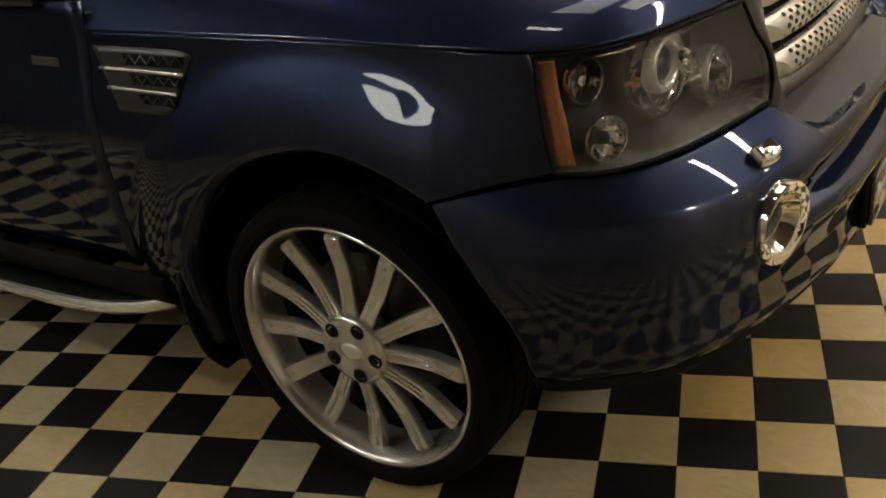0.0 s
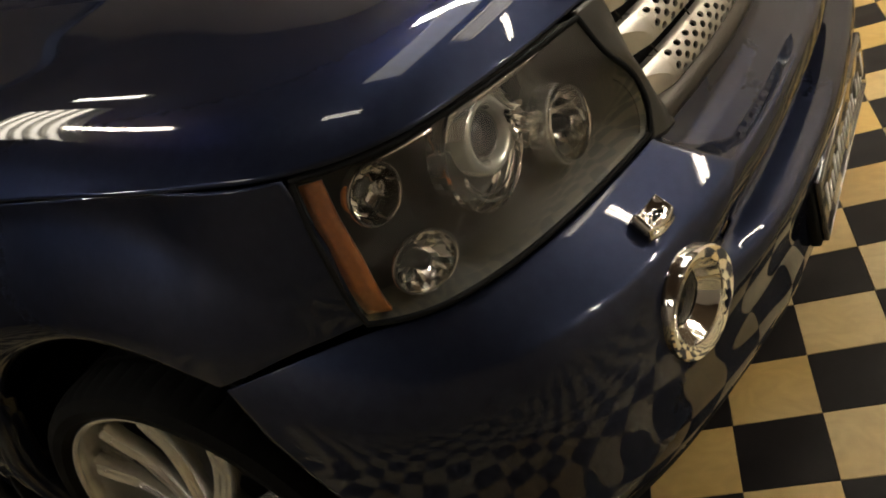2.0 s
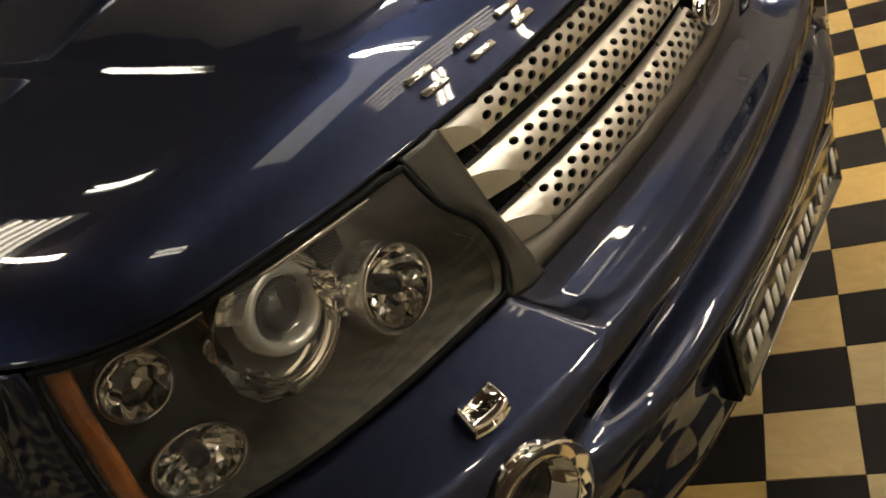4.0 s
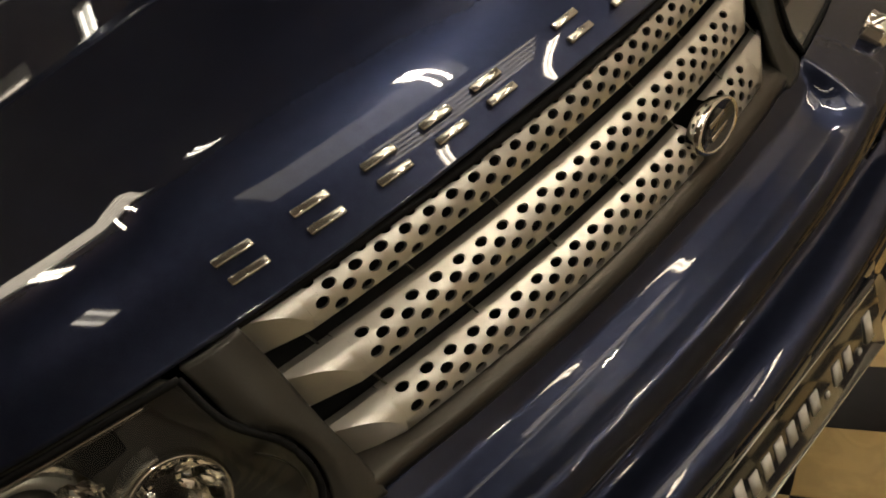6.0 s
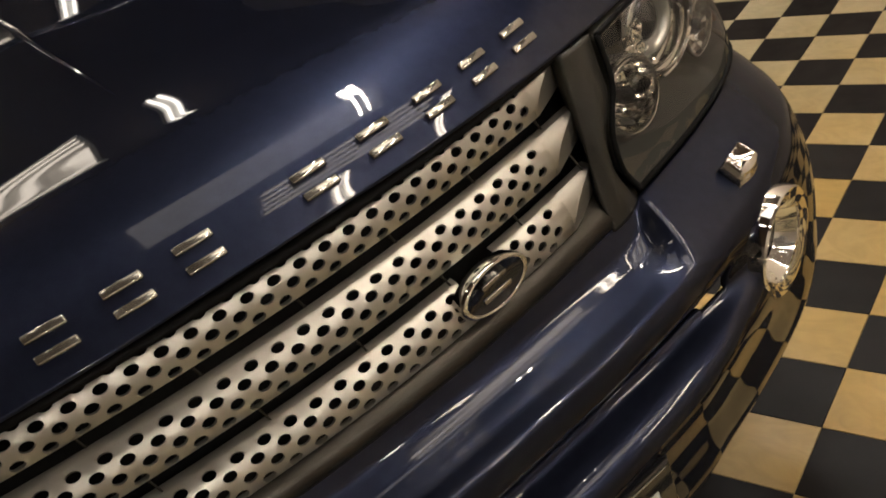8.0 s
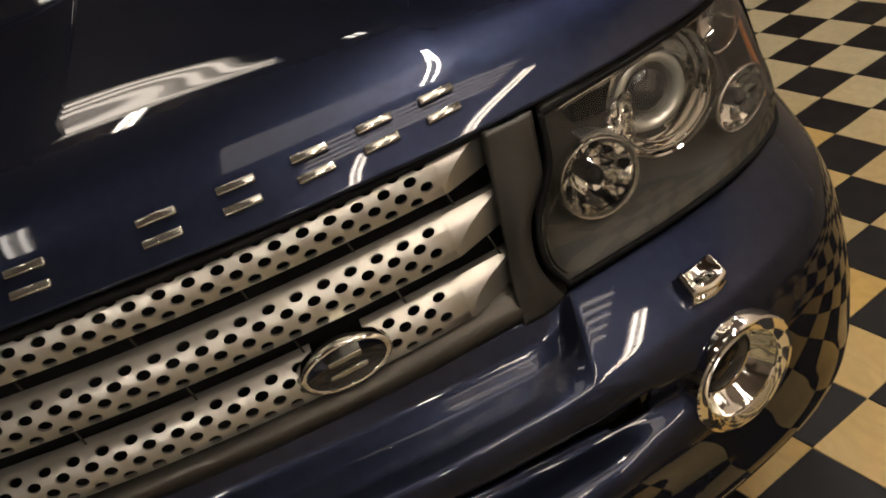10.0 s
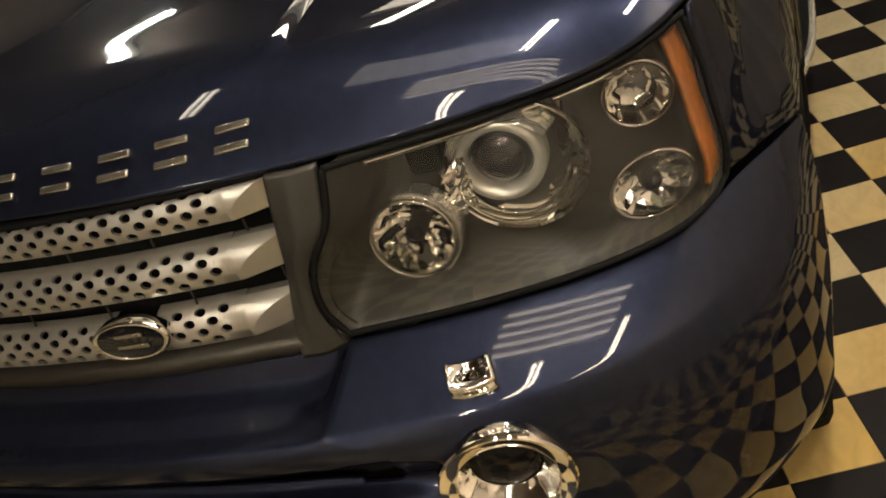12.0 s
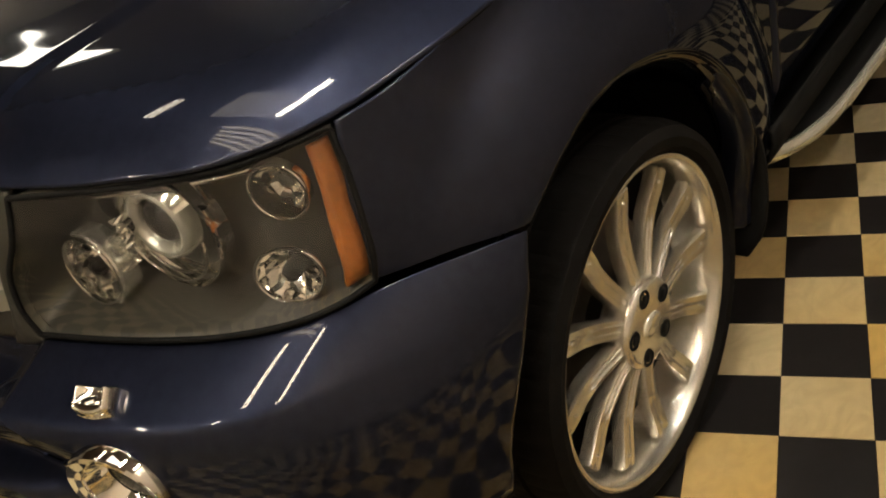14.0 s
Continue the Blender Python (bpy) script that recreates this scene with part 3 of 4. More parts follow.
def slat_mesh(k, y0, y1):
    """A perforated bar from y0 to y1."""
    bm = bmesh.new()
    rows = 4
    dphi = (P0 - P1) / rows

    def at(y, ph, depth=0.0):
        p = slat_point(k, y, ph)
        q = slat_point(k, y, ph, SR - depth)
        q[0] -= depth
        return q if depth else p

    n = int((y1 - y0) / PITCH)
    start = (y0 + y1 - n * PITCH) / 2
    seg = 12
    for r in range(rows):
        pc = P0 - dphi * (r + .5)
        shift = PITCH / 2 if r % 2 else 0
        cells = [(start + i * PITCH - shift, start + (i + 1) * PITCH - shift) for i in range(n + (1 if r % 2 else 0))]
        for a, b in ((y0, cells[0][0]), (cells[-1][1], y1)):
            if b - a > 1e-5:
                q = [at(a, pc + dphi / 2), at(a, pc - dphi / 2), at(b, pc - dphi / 2), at(b, pc + dphi / 2)]
                bm.faces.new([bm.verts.new(v) for v in q])
        for a, b in cells:
            ca, cb = max(a, y0), min(b, y1)
            full_cell = ca == a and cb == b
            if not full_cell:
                q = [at(ca, pc + dphi / 2), at(ca, pc - dphi / 2), at(cb, pc - dphi / 2), at(cb, pc + dphi / 2)]
                bm.faces.new([bm.verts.new(v) for v in q])
                continue
            yc = (a + b) / 2
            outer, ring, back = [], [], []
            for s in range(seg):
                t = 2 * math.pi * (s + .5) / seg
                cy, cp = math.cos(t), math.sin(t)
                f = min(PITCH / 2 / max(abs(cy), 1e-6), SR * dphi / 2 / max(abs(cp), 1e-6))
                outer.append((yc + f * cy, pc + f * cp / SR))
                ring.append((yc + HOLE * cy, pc + HOLE * .73 * cp / SR))
            # corners of the cell keep their place
            vo = [bm.verts.new(at(*o)) for o in outer]
            vr = [bm.verts.new(at(*o)) for o in ring]
            vb = [bm.verts.new(at(o[0], o[1], .004)) for o in ring]
            for s in range(seg):
                e = (s + 1) % seg
                oa, ob = outer[s], outer[e]
                corner = None
                if abs(abs(oa[0] - yc) - PITCH / 2) < 1e-6 and abs(abs(ob[1] - pc) - dphi / 2) < 1e-6 and abs(abs(oa[1] - pc) - dphi / 2) > 1e-6:
                    corner = (oa[0], ob[1])
                elif abs(abs(ob[0] - yc) - PITCH / 2) < 1e-6 and abs(abs(oa[1] - pc) - dphi / 2) < 1e-6 and abs(abs(ob[1] - pc) - dphi / 2) > 1e-6:
                    corner = (ob[0], oa[1])
                if corner:
                    bm.faces.new((vo[s], bm.verts.new(at(*corner)), vo[e], vr[e], vr[s]))
                else:
                    bm.faces.new((vo[s], vo[e], vr[e], vr[s]))
                bm.faces.new((vr[s], vr[e], vb[e], vb[s]))
    # return flanges above and below
    ys = np.linspace(y0, y1, 40)
    for hi, lo in ((PTOP, P0 + (PTOP - P0) * .5), (P0 + (PTOP - P0) * .5, P0)):
        for a, b in zip(ys, ys[1:]):
            bm.faces.new([bm.verts.new(at(*v)) for v in ((a, hi), (a, lo), (b, lo), (b, hi))])
    for ph, dz in ((PTOP, .002), (P1, -.001)):
        for a, b in zip(ys, ys[1:]):
            pa, pb = at(a, ph), at(b, ph)
            bm.faces.new([bm.verts.new(v) for v in (pa, pb, pb - [.010, 0, -dz], pa - [.010, 0, -dz])])
    bmesh.ops.remove_doubles(bm, verts=bm.verts, dist=2e-5)
    bm.normal_update()
    turn = []
    for f in bm.faces:
        c = f.calc_center_median()
        if f.normal.dot(c - Vector((float(slat_x(k, c.y)) + .002 - SR, c.y, SLATS[k][2] - .0095))) < 0:
            turn.append(f)
    bmesh.ops.reverse_faces(bm, faces=turn)
    return bm


def slat_end(k, ye, sgn):
    """The plain end of bar k, with one slanting cut that leaves a point at the top."""
    x, w, z = SLATS[k]
    phs = np.linspace(PTOP, P1, 13)
    rows = []
    for y in np.linspace(ye, sgn * w, 6):
        front = [slat_point(k, y, p) for p in phs]
        rows.append([front[0] - [.012, 0, 0], *front, front[-1] - [.030, 0, 0]])
    bm = sheet(np.array(rows), 0, (1, 0, 0), close_u=True)
    bm.faces.new([bm.verts.new(p) for p in rows[-1]])
    bmesh.ops.remove_doubles(bm, verts=bm.verts, dist=2e-5)
    crest = Vector(slat_point(k, sgn * w, radians(56)))
    inner = Vector(slat_point(k, ye + sgn * .006, radians(4)))
    toe = Vector((slat_point(k, sgn * w, 0)[0] - .024, sgn * (w + .001), z - .016))
    n = (inner - crest).cross(toe - crest).normalized()
    if n.x < 0:
        n = -n
    cut = bmesh.ops.bisect_plane(bm, geom=bm.verts[:] + bm.edges[:] + bm.faces[:], plane_co=crest, plane_no=n, clear_outer=True)
    bmesh.ops.contextual_create(bm, geom=[e for e in cut["geom_cut"] if isinstance(e, bmesh.types.BMEdge)])
    bmesh.ops.recalc_face_normals(bm, faces=bm.faces)
    return bm


CAP = .069
grille = link("grille", bmesh.new(), BLACK, car, "silver perforated three-bar grille in a dark surround")
for k in range(3):
    w = SLATS[k][1] - CAP
    for y0, y1 in ((-w, w),) if k < 2 else ((-w, .158), (.216, w)):
        bar = part("slat", slat_mesh(k, y0, y1), SLAT, grille, "perforated satin silver bar", sharp=35)
        for ye, sgn in ((y0, -1), (y1, 1)):
            if abs(ye) == w:
                part("slat_end", slat_end(k, ye, sgn), SLAT, bar, "plain pointed silver end", sharp=22)

# rounded lower rail
prof = [(.000, .795), (.030, .783), (.043, .772), (.046, .760), (.038, .750), (.010, .747)]
rail = [[(.697 + BOW * (1 - (y / .42) ** 2) + dx - .022, y, z) for y in np.linspace(-.445, .445, 15)] for dx, z in prof]
part("lower_rail", sheet(loft(rail, 60, 16), .004, (1, 0, .3)), RAIL, grille, "satin grey grille rail")
# cheeks between bars and lamps
for s, nm in SIDES:
    ch = [[(.685, .408, .968), (.681, .438, .968), (.672, .467, .967)],
          [(.690, .402, .93), (.693, .435, .93), (.682, .462, .93)],
          [(.695, .398, .895), (.704, .428, .895), (.692, .457, .900)],
          [(.702, .394, .855), (.713, .412, .855), (.706, .427, .858)],
          [(.712, .388, .815), (.720, .406, .815), (.714, .421, .812)],
          [(.722, .384, .780), (.727, .408, .778), (.719, .432, .778)],
          [(.732, .384, .752), (.727, .415, .752), (.718, .443, .758)]]
    part("cheek", sided(sheet(loft(ch, 14, 40), .02, (1, 0, 0)), s), TRIM, grille, "satin dark grey grille end panel")
# dark mesh behind
back = [[(.648 + BOW * (1 - (y / .42) ** 2) + .03 * (.965 - z) / .2 - .03, y, z) for y in np.linspace(-.44, .44, 11)] for z in (.972, .86, .745)]
part("grille_back", sheet(loft(back, 50, 16), .004, (1, 0, 0)), BLACK, grille, "black inner grille")
top = [[(.722 + dx - .046 + BOW * (1 - (y / .411) ** 2), y, z) for y in np.linspace(-.44, .44, 11)] for dx, z in ((-.02, .962), (.0, .9635), (.0, .969), (-.02, .972))]
part("upper_rail", sheet(loft(top, 50, 8), .002, (1, 0, 0)), BLACK, grille, "black grille top strip")
for k in range(2):
    for i in range(-3, 4):
        y = .118 * i + .03 * k
        z = (SLATS[k][2] + SLATS[k + 1][2]) / 2
        xx = float(slat_x(k, y))
        part("strut", tube([(xx - .018, y - .006, z + .022), (xx - .010, y, z), (xx - .004, y + .005, z - .018)], .0013, 6), RAIL, grille, "thin grey wire strut")

# badges as plain shapes
badge = link("oval_badge", lathe([(0, .006), (.80, .006), (.84, .0075), (.92, .009), (.98, .006), (1, 0), (.98, -.01)], 40, None), [GLOSSBLACK, CHROME], grille, "black oval badge with a chrome rim")
bd = badge.data
for v in bd.vertices:
    v.co = Vector((v.co.x * .053, v.co.y * .0285, v.co.z))
for p in bd.polygons:
    if math.hypot(p.center.x / .053, p.center.y / .0285) > .83:
        p.material_index = 1
badge.matrix_basis = Matrix.Translation((.752, .187, .816)) @ Matrix(((0, 0, 1, 0), (1, 0, 0, 0), (0, 1, 0, 0), (0, 0, 0, 1))) 
badge.rotation_mode = "XYZ"
badge.rotation_euler.z += .12
for row, (zz, ww) in enumerate(((.008, .044), (-.008, .05))):
    b = part("emblem_bar", box(0, zz, .0068, ww * .86, .0065, .0024, .0008), SHAPES, badge, "grey bar on the badge")

LETTER_Y = [-.368, -.286, -.206, -.132, -.059, .072, .154, .232, .304, .376]


def nose_point(y, z):
    """The point of the bonnet's nose at width y and height z."""
    rows = bg[:68]
    best = rows[np.arange(68), np.argmin(abs(rows[:, :224, 1] - abs(y)), axis=1)]
    k = int(np.argmax(best[:, 2] > z))
    t = (z - best[k - 1, 2]) / (best[k, 2] - best[k - 1, 2])
    return np.array([best[k - 1, 0] + t * (best[k, 0] - best[k - 1, 0]), y, z])


for i, y in enumerate(LETTER_Y):
    lo, hi = nose_point(y, .988), nose_point(y, 1.021)
    a, b = nose_point(y - .02, 1.005), nose_point(y + .02, 1.005)
    mid = (lo + hi) / 2
    up = Vector(hi - lo).normalized()
    across = Vector(b - a).normalized()
    nn = across.cross(up).normalized()
    m = Matrix((across, up, nn)).transposed().to_4x4()
    m.translation = mid + np.array(nn) * .004
    bm = join(*[box(0, yy, 0, .041, .0095, .006, .002) for yy in (-.0115, .0115)])
    bm.transform(m)
    part("badge_bar", bm, SHAPES, bonnet, "chrome badge bar")

# ---- headlights ----
L_ROWS = [
    [(.676, .474, .962), (.622, .619, .961), (.583, .703, .961), (.549, .757, .962), (.502, .798, .964), (.451, .829, .967)],
    [(.694, .465, .91), (.645, .614, .91), (.604, .707, .91), (.565, .767, .91), (.516, .812, .91), (.459, .842, .91)],
    [(.710, .434, .858), (.662, .610, .858), (.619, .714, .858), (.574, .783, .858), (.523, .826, .858), (.468, .850, .858)],
    [(.718, .430, .81), (.671, .608, .81), (.626, .722, .81), (.576, .800, .81), (.524, .840, .81), (.476, .855, .81)],
    [(.719, .448, .773), (.676, .607, .772), (.627, .729, .772), (.573, .806, .773), (.526, .837, .774), (.483, .851, .776)]]
lens = loft(L_ROWS, 48, 36)


def inside(g, depth, edge):
    """The lens surface pushed back into the car, but for its border."""
    nv, nu = g.shape[:2]
    u = np.minimum(np.arange(nu), np.arange(nu)[::-1])[None, :] / edge
    low = edge * (1.7 - 1.55 * smoothstep(.45, .66, np.arange(nu) / nu))[None, :]
    v = np.minimum(np.arange(nv)[:, None] / (edge * .5), np.arange(nv)[::-1][:, None] / low)
    f = np.clip(np.minimum(u, v), 0, 1)[..., None]
    c = g.mean((0, 1))
    out = g + f * np.array([-depth, -.02, 0])
    return out - .03 * f * (g - c) * np.array([1, 1, 1])


def ring(rad, wid, steps=40):
    return [(rad + wid * math.cos(t), wid * math.sin(t)) for t in np.linspace(0, 2 * math.pi, 10)]


def faceted(r, depth, n):
    """A reflector bowl of n uneven facets."""
    dice = random.Random(n)
    bm = bmesh.new()
    rows = []
    for j, a in enumerate(np.linspace(.15, math.pi / 2, 7)):
        row = []
        for i in range(2 * n):
            w = 1 - (.10 if i % 2 else 0) * math.sin(a * 2)
            t = math.pi * i / n
            if 0 < j < 6:
                t += dice.uniform(-.25, .25) * math.pi / n
                w *= dice.uniform(.94, 1.04)
            row.append(bm.verts.new((r * w * math.sin(a) * math.cos(t), r * w * math.sin(a) * math.sin(t), -depth * math.cos(a) * dice.uniform(.92, 1.05))))
        rows.append(row)
    for a, b in zip(rows, rows[1:]):
        for i in range(2 * n):
            j = (i + 1) % (2 * n)
            bm.faces.new((a[i], a[j], b[j], b[i]))
    bm.faces.new(rows[0][::-1])
    bmesh.ops.recalc_face_normals(bm, faces=bm.faces)
    bmesh.ops.reverse_faces(bm, faces=bm.faces[:])
    return bm


def projector_bowl():
    """The projector's bowl: upright facets on the flanks, stepped ribs below."""
    dice = random.Random(11)
    bm = bmesh.new()
    rows = []
    seat = [dice.uniform(-1, 1) for q in range(20)]
    for r, h, flank, rib in ((.042, -.050, 0, 0), (.053, -.046, .4, 0), (.058, -.034, 1, 0), (.0655, -.031, .6, .001), (.0660, -.020, 1, -.001), (.0715, -.017, .6, .001), (.0720, -.006, 1, -.001),
                             (.0765, -.003, .5, .001), (.0770, .007, 0, 0), (.0795, .009, 0, 0), (.0805, .004, 0, 0), (.080, -.02, 0, 0)):
        row = []
        for q in range(60):
            t = 2 * math.pi * q / 60
            low = float(smoothstep(.1, .6, -math.sin(t)))
            bend = flank * (1 - low) * (.0032 * seat[q // 3] + .0008 * (q % 3 - 1))
            rr, hh = r + bend + rib * low, h + .6 * bend
            row.append(bm.verts.new((rr * math.cos(t), rr * math.sin(t), hh)))
        rows.append(row)
    for a, b in zip(rows, rows[1:]):
        for q in range(60):
            bm.faces.new((a[q], a[(q + 1) % 60], b[(q + 1) % 60], b[q]))
    bm.transform(Matrix(((0, 0, 1, .588), (1, 0, 0, .650), (0, 1, 0, .888), (0, 0, 0, 1))) @ Matrix.Rotation(.12, 4, "Y"))
    bmesh.ops.recalc_face_normals(bm, faces=bm.faces)
    return bm


def chrome_brow():
    """A sloping band round the top of the projector ring."""
    g = np.zeros((4, 20, 3))
    for a, (r, x) in enumerate(((.0535, .598), (.0555, .601), (.066, .590), (.0705, .578))):
        for b, t in enumerate(np.linspace(radians(28), radians(160), 20)):
            g[a, b] = (x - .12 * r * math.cos(t), .637 + r * math.cos(t), .896 + .9 * r * math.sin(t))
    return sheet(g, .002, (1, 0, 0))


def side_cup():
    """The side lamp's reflector: a round cup with a few broad flutes."""
    bm = bmesh.new()
    rows = []
    for r, h, w in ((.003, -.030, 0), (.014, -.029, .5), (.024, -.024, 1), (.031, -.014, 1), (.0345, -.004, .5), (.036, .001, 0), (.040, .001, 0), (.040, -.012, 0)):
        rows.append([bm.verts.new(((r - .0022 * w * abs(math.sin(4 * t))) * math.cos(t), (r - .0022 * w * abs(math.sin(4 * t))) * math.sin(t), h)) for t in np.linspace(0, 2 * math.pi, 65)[:-1]])
    for a, b in zip(rows, rows[1:]):
        for q in range(64):
            bm.faces.new((a[q], a[(q + 1) % 64], b[(q + 1) % 64], b[q]))
    bm.faces.new(rows[0][::-1])
    bm.transform(facing((.514, .777, .911), Vector((1, .35, 0)).normalized()))
    bmesh.ops.recalc_face_normals(bm, faces=bm.faces)
    return bm


def chrome_web():
    """Crumpled bright facets between the projector and the main beam."""
    dice = random.Random(5)
    g = np.array([[(.612 + .006 * math.sin(1.1 * a) + dice.uniform(-.004, .004), .568 + .0055 * a + dice.uniform(-.001, .001), .905 - .0055 * b + .002 * a + dice.uniform(-.001, .001)) for a in range(7)] for b in range(13)])
    return sheet(g, .002, (1, 0, 0))


for s, nm in SIDES:
    hl = part("headlight", sided(sheet(inside(lens, .085, 5), .003, (1, .5, 0)), s), HOUSING, car, "clear headlight with chrome lamps and an amber edge")
    lo = part("lens_cover", sided(sheet(lens, 0, (1, .5, 0)), s), GLASS, hl, "clear polycarbonate lens")
    lo.visible_shadow = False
    # dark rubber seal round the lens
    rim_pts = np.concatenate([lens[0], lens[1:, -1], lens[-1, ::-1][1:], lens[::-1, 0][1:]])
    part("seal", sided(tube(rim_pts, .004, 6), s), BLACK, hl, "black rubber seal")
    # projector
    fwd = Vector((1, .12, 0)).normalized()
    pj = part("projector", sided(lathe([(.026, -.06), (.031, -.02), (.034, -.004), (.039, .005), (.046, .006), (.051, -.002), (.052, -.02)], 48, facing((.594, .635, .897), fwd)), s), SILVER, hl, "satin ring of the projector lamp")
    part("projector_lens", sided(lathe([(.034, -.010), (.031, -.002), (.024, .005), (.013, .009), (.0005, .011)], 36, facing((.590, .635, .897), fwd)), s), LENSGLASS, pj, "dark glass projector lens")
    cup = projector_bowl()
    part("projector_bowl", sided(cup, s), BRIGHT, pj, "ribbed and faceted chrome bowl", smooth=False)
    part("chrome_brow", sided(chrome_brow(), s), SATIN, pj, "broad satin chrome brow over the projector", sharp=40)
    # main beam
    fm = Vector((1, .10, .05)).normalized()
    mb = faceted(.047, .05, 12)
    mb.transform(facing((.650, .531, .846), fm))
    hb = part("main_beam", sided(mb, s), SILVERED, hl, "chrome fluted reflector", smooth=False)
    part("collar", sided(lathe([(.0455, -.012), (.0515, -.012), (.052, .001), (.0495, .005), (.0465, .003), (.0455, -.004)], 44, facing((.650, .531, .846), fm)), s), CHROME, hb, "thin chrome collar")
    part("bulb", sided(lathe([(.012, -.03), (.012, .004), (.009, .012), (.0005, .015)], 16, facing((.637, .530, .846), fm)), s), DARKGLASS, hb, "dark bulb cap")
    # side lamp and indicator
    fs = Vector((1, .35, 0)).normalized()
    sl = part("side_lamp", sided(side_cup(), s), BRIGHT, hl, "small round chrome lamp", sharp=50)
    part("side_lens", sided(lathe([(.036, .001), (.03, .006), (.015, .009), (.0005, .01)], 30, facing((.514, .777, .911), fs)), s), GLASS, sl, "clear round lens")
    part("side_rim", sided(lathe(ring(.0375, .003), 36, facing((.514, .777, .911), fs)), s), CHROME, sl, "chrome rim")
    part("beam_shroud", sided(lathe([(.0545, -.030), (.0552, -.004), (.0545, .001), (.0530, .001), (.0525, -.004)], 30, facing((.650, .531, .846), fm), radians(-60), radians(100)), s), SATIN, hb, "curved chrome shroud")
    for rr, dx_ in ((.058, .004), (.066, .010)):
        arc = [Vector((.592 + dx_, .648, .888)) + Vector((-.12 * rr * math.cos(a_), rr * math.cos(a_), rr * math.sin(a_))) for a_ in np.linspace(radians(195), radians(350), 24)]
        part("chrome_arc", sided(tube(arc, .0024, 6), s), CHROME, pj, "curved chrome rib")
    part("chrome_web", sided(chrome_web(), s), SILVERED, hl, "crumpled chrome web between the lamps", smooth=False)
    # curved edge of the round bezel under the main beam
    arc = []
    for a_ in np.linspace(radians(130), radians(300), 48):
        y_, z_ = .500 + .062 * math.cos(a_), .818 + .060 * math.sin(a_)
        near_ = np.argmin((lens[..., 1] - y_) ** 2 + (lens[..., 2] - z_) ** 2)
        arc.append((lens.reshape(-1, 3)[near_, 0] - .010, y_, z_))
    arc = np.array(arc)
    arc[:, 0] = np.polyval(np.polyfit(np.arange(48) / 48, arc[:, 0], 4), np.arange(48) / 48)
    part("bezel_edge", sided(tube(arc, .0013, 6), s), RAIL, hl, "thin curved edge of the bezel")
    part("dark_recess", sided(box(.588, .553, .914, .03, .042, .034, .004), s), BLACK, hl, "dark recess beside the projector")
    ib = faceted(.048, .028, 13)
    ib.transform(facing((.546, .780, .815), fs) @ Matrix.Rotation(radians(20), 4, "Z") @ Matrix.Diagonal((1.02, .80, 1, 1)))
    il = part("indicator", sided(ib, s), SILVERED, hl, "oval chrome indicator reflector", smooth=False)
    rg = lathe(ring(.048, .003), 40, facing((.546, .780, .815), fs) @ Matrix.Rotation(radians(20), 4, "Z") @ Matrix.Diagonal((1.02, .80, 1, 1)))
    part("indicator_bulb", sided(lathe([(.013, -.026), (.0125, -.006), (.009, .001), (.0005, .003)], 20, facing((.546, .780, .815), fs)), s), LENSGLASS, il, "dark bulb glass")
    part("indicator_rim", sided(rg, s), CHROME, il, "chrome rim")
    # amber edge
    n = lens.shape[1]
    am = lens[2:-2, n - 5 : n - 1] + np.array([-.008, -.005, 0])
    part("amber_reflector", sided(sheet(am, .006, (1, .5, 0)), s), ORANGE, hl, "amber side reflector strip")
    ch = lens[2, 4:-12] + np.array([-.02, -.006, -.004])
    part("chrome_line", sided(tube(ch, .0045, 6), s), CHROME, hl, "chrome strip along the top")

    # washer cap: a saddle with raised rear edge and corners
    us = [-1, *np.linspace(-1, 1, 41), 1]
    vs = [-1, *np.linspace(-1, 1, 31), 1]
    wg_ = np.zeros((len(vs), len(us), 3))
    for a_, v in enumerate(vs):
        for b_, u in enumerate(us):
            dip = .0150 * max(0., 1 - (u / .84) ** 2) ** .8 * float(smoothstep(-.75, .55, v))
            h = .0215 - dip - .013 * float(smoothstep(-.35, -1, v)) ** 1.6 - .004 * float(smoothstep(.82, 1, abs(u))) ** 2 - .003 * float(smoothstep(.85, 1, v))
            if b_ in (0, len(us) - 1) or a_ in (0, len(vs) - 1):
                h = -.006
            wg_[a_, b_] = (.0262 * u * (1 - .05 * v), .0178 * v - .005 * (1 - u * u) * (v < -.5), h)
    wx = Vector((-.30, .95, 0)).normalized()
    wy = Vector((-.74, -.2, .62)).normalized()
    wz = wx.cross(wy).normalized()
    wy = wz.cross(wx)
    if wz.x < 0:
        wz = -wz
    wm = Matrix((wx, wy, wz)).transposed().to_4x4()
    wm.translation = (.746, .588, .725)
    wb = sheet(wg_, 0, (0, 0, 1))
    wb.transform(wm)
    part("washer_cap", sided(wb, s), CHROME, car, "chrome headlight washer cap")
    # fog lamp
    ff = Vector((1, .27, -.06)).normalized()
    fg = part("fog_lamp", sided(lathe([(.0565, -.006), (.0575, .0005), (.0590, .0015), (.0735, .0055), (.0755, .0060), (.0775, .0035), (.0785, -.005), (.0775, -.02)], 64, facing(FOG - ff * .004, ff)), s), CHROME, car, "round chrome fog lamp surround", sharp=28)
    fl = bmesh.new()
    rows_ = []
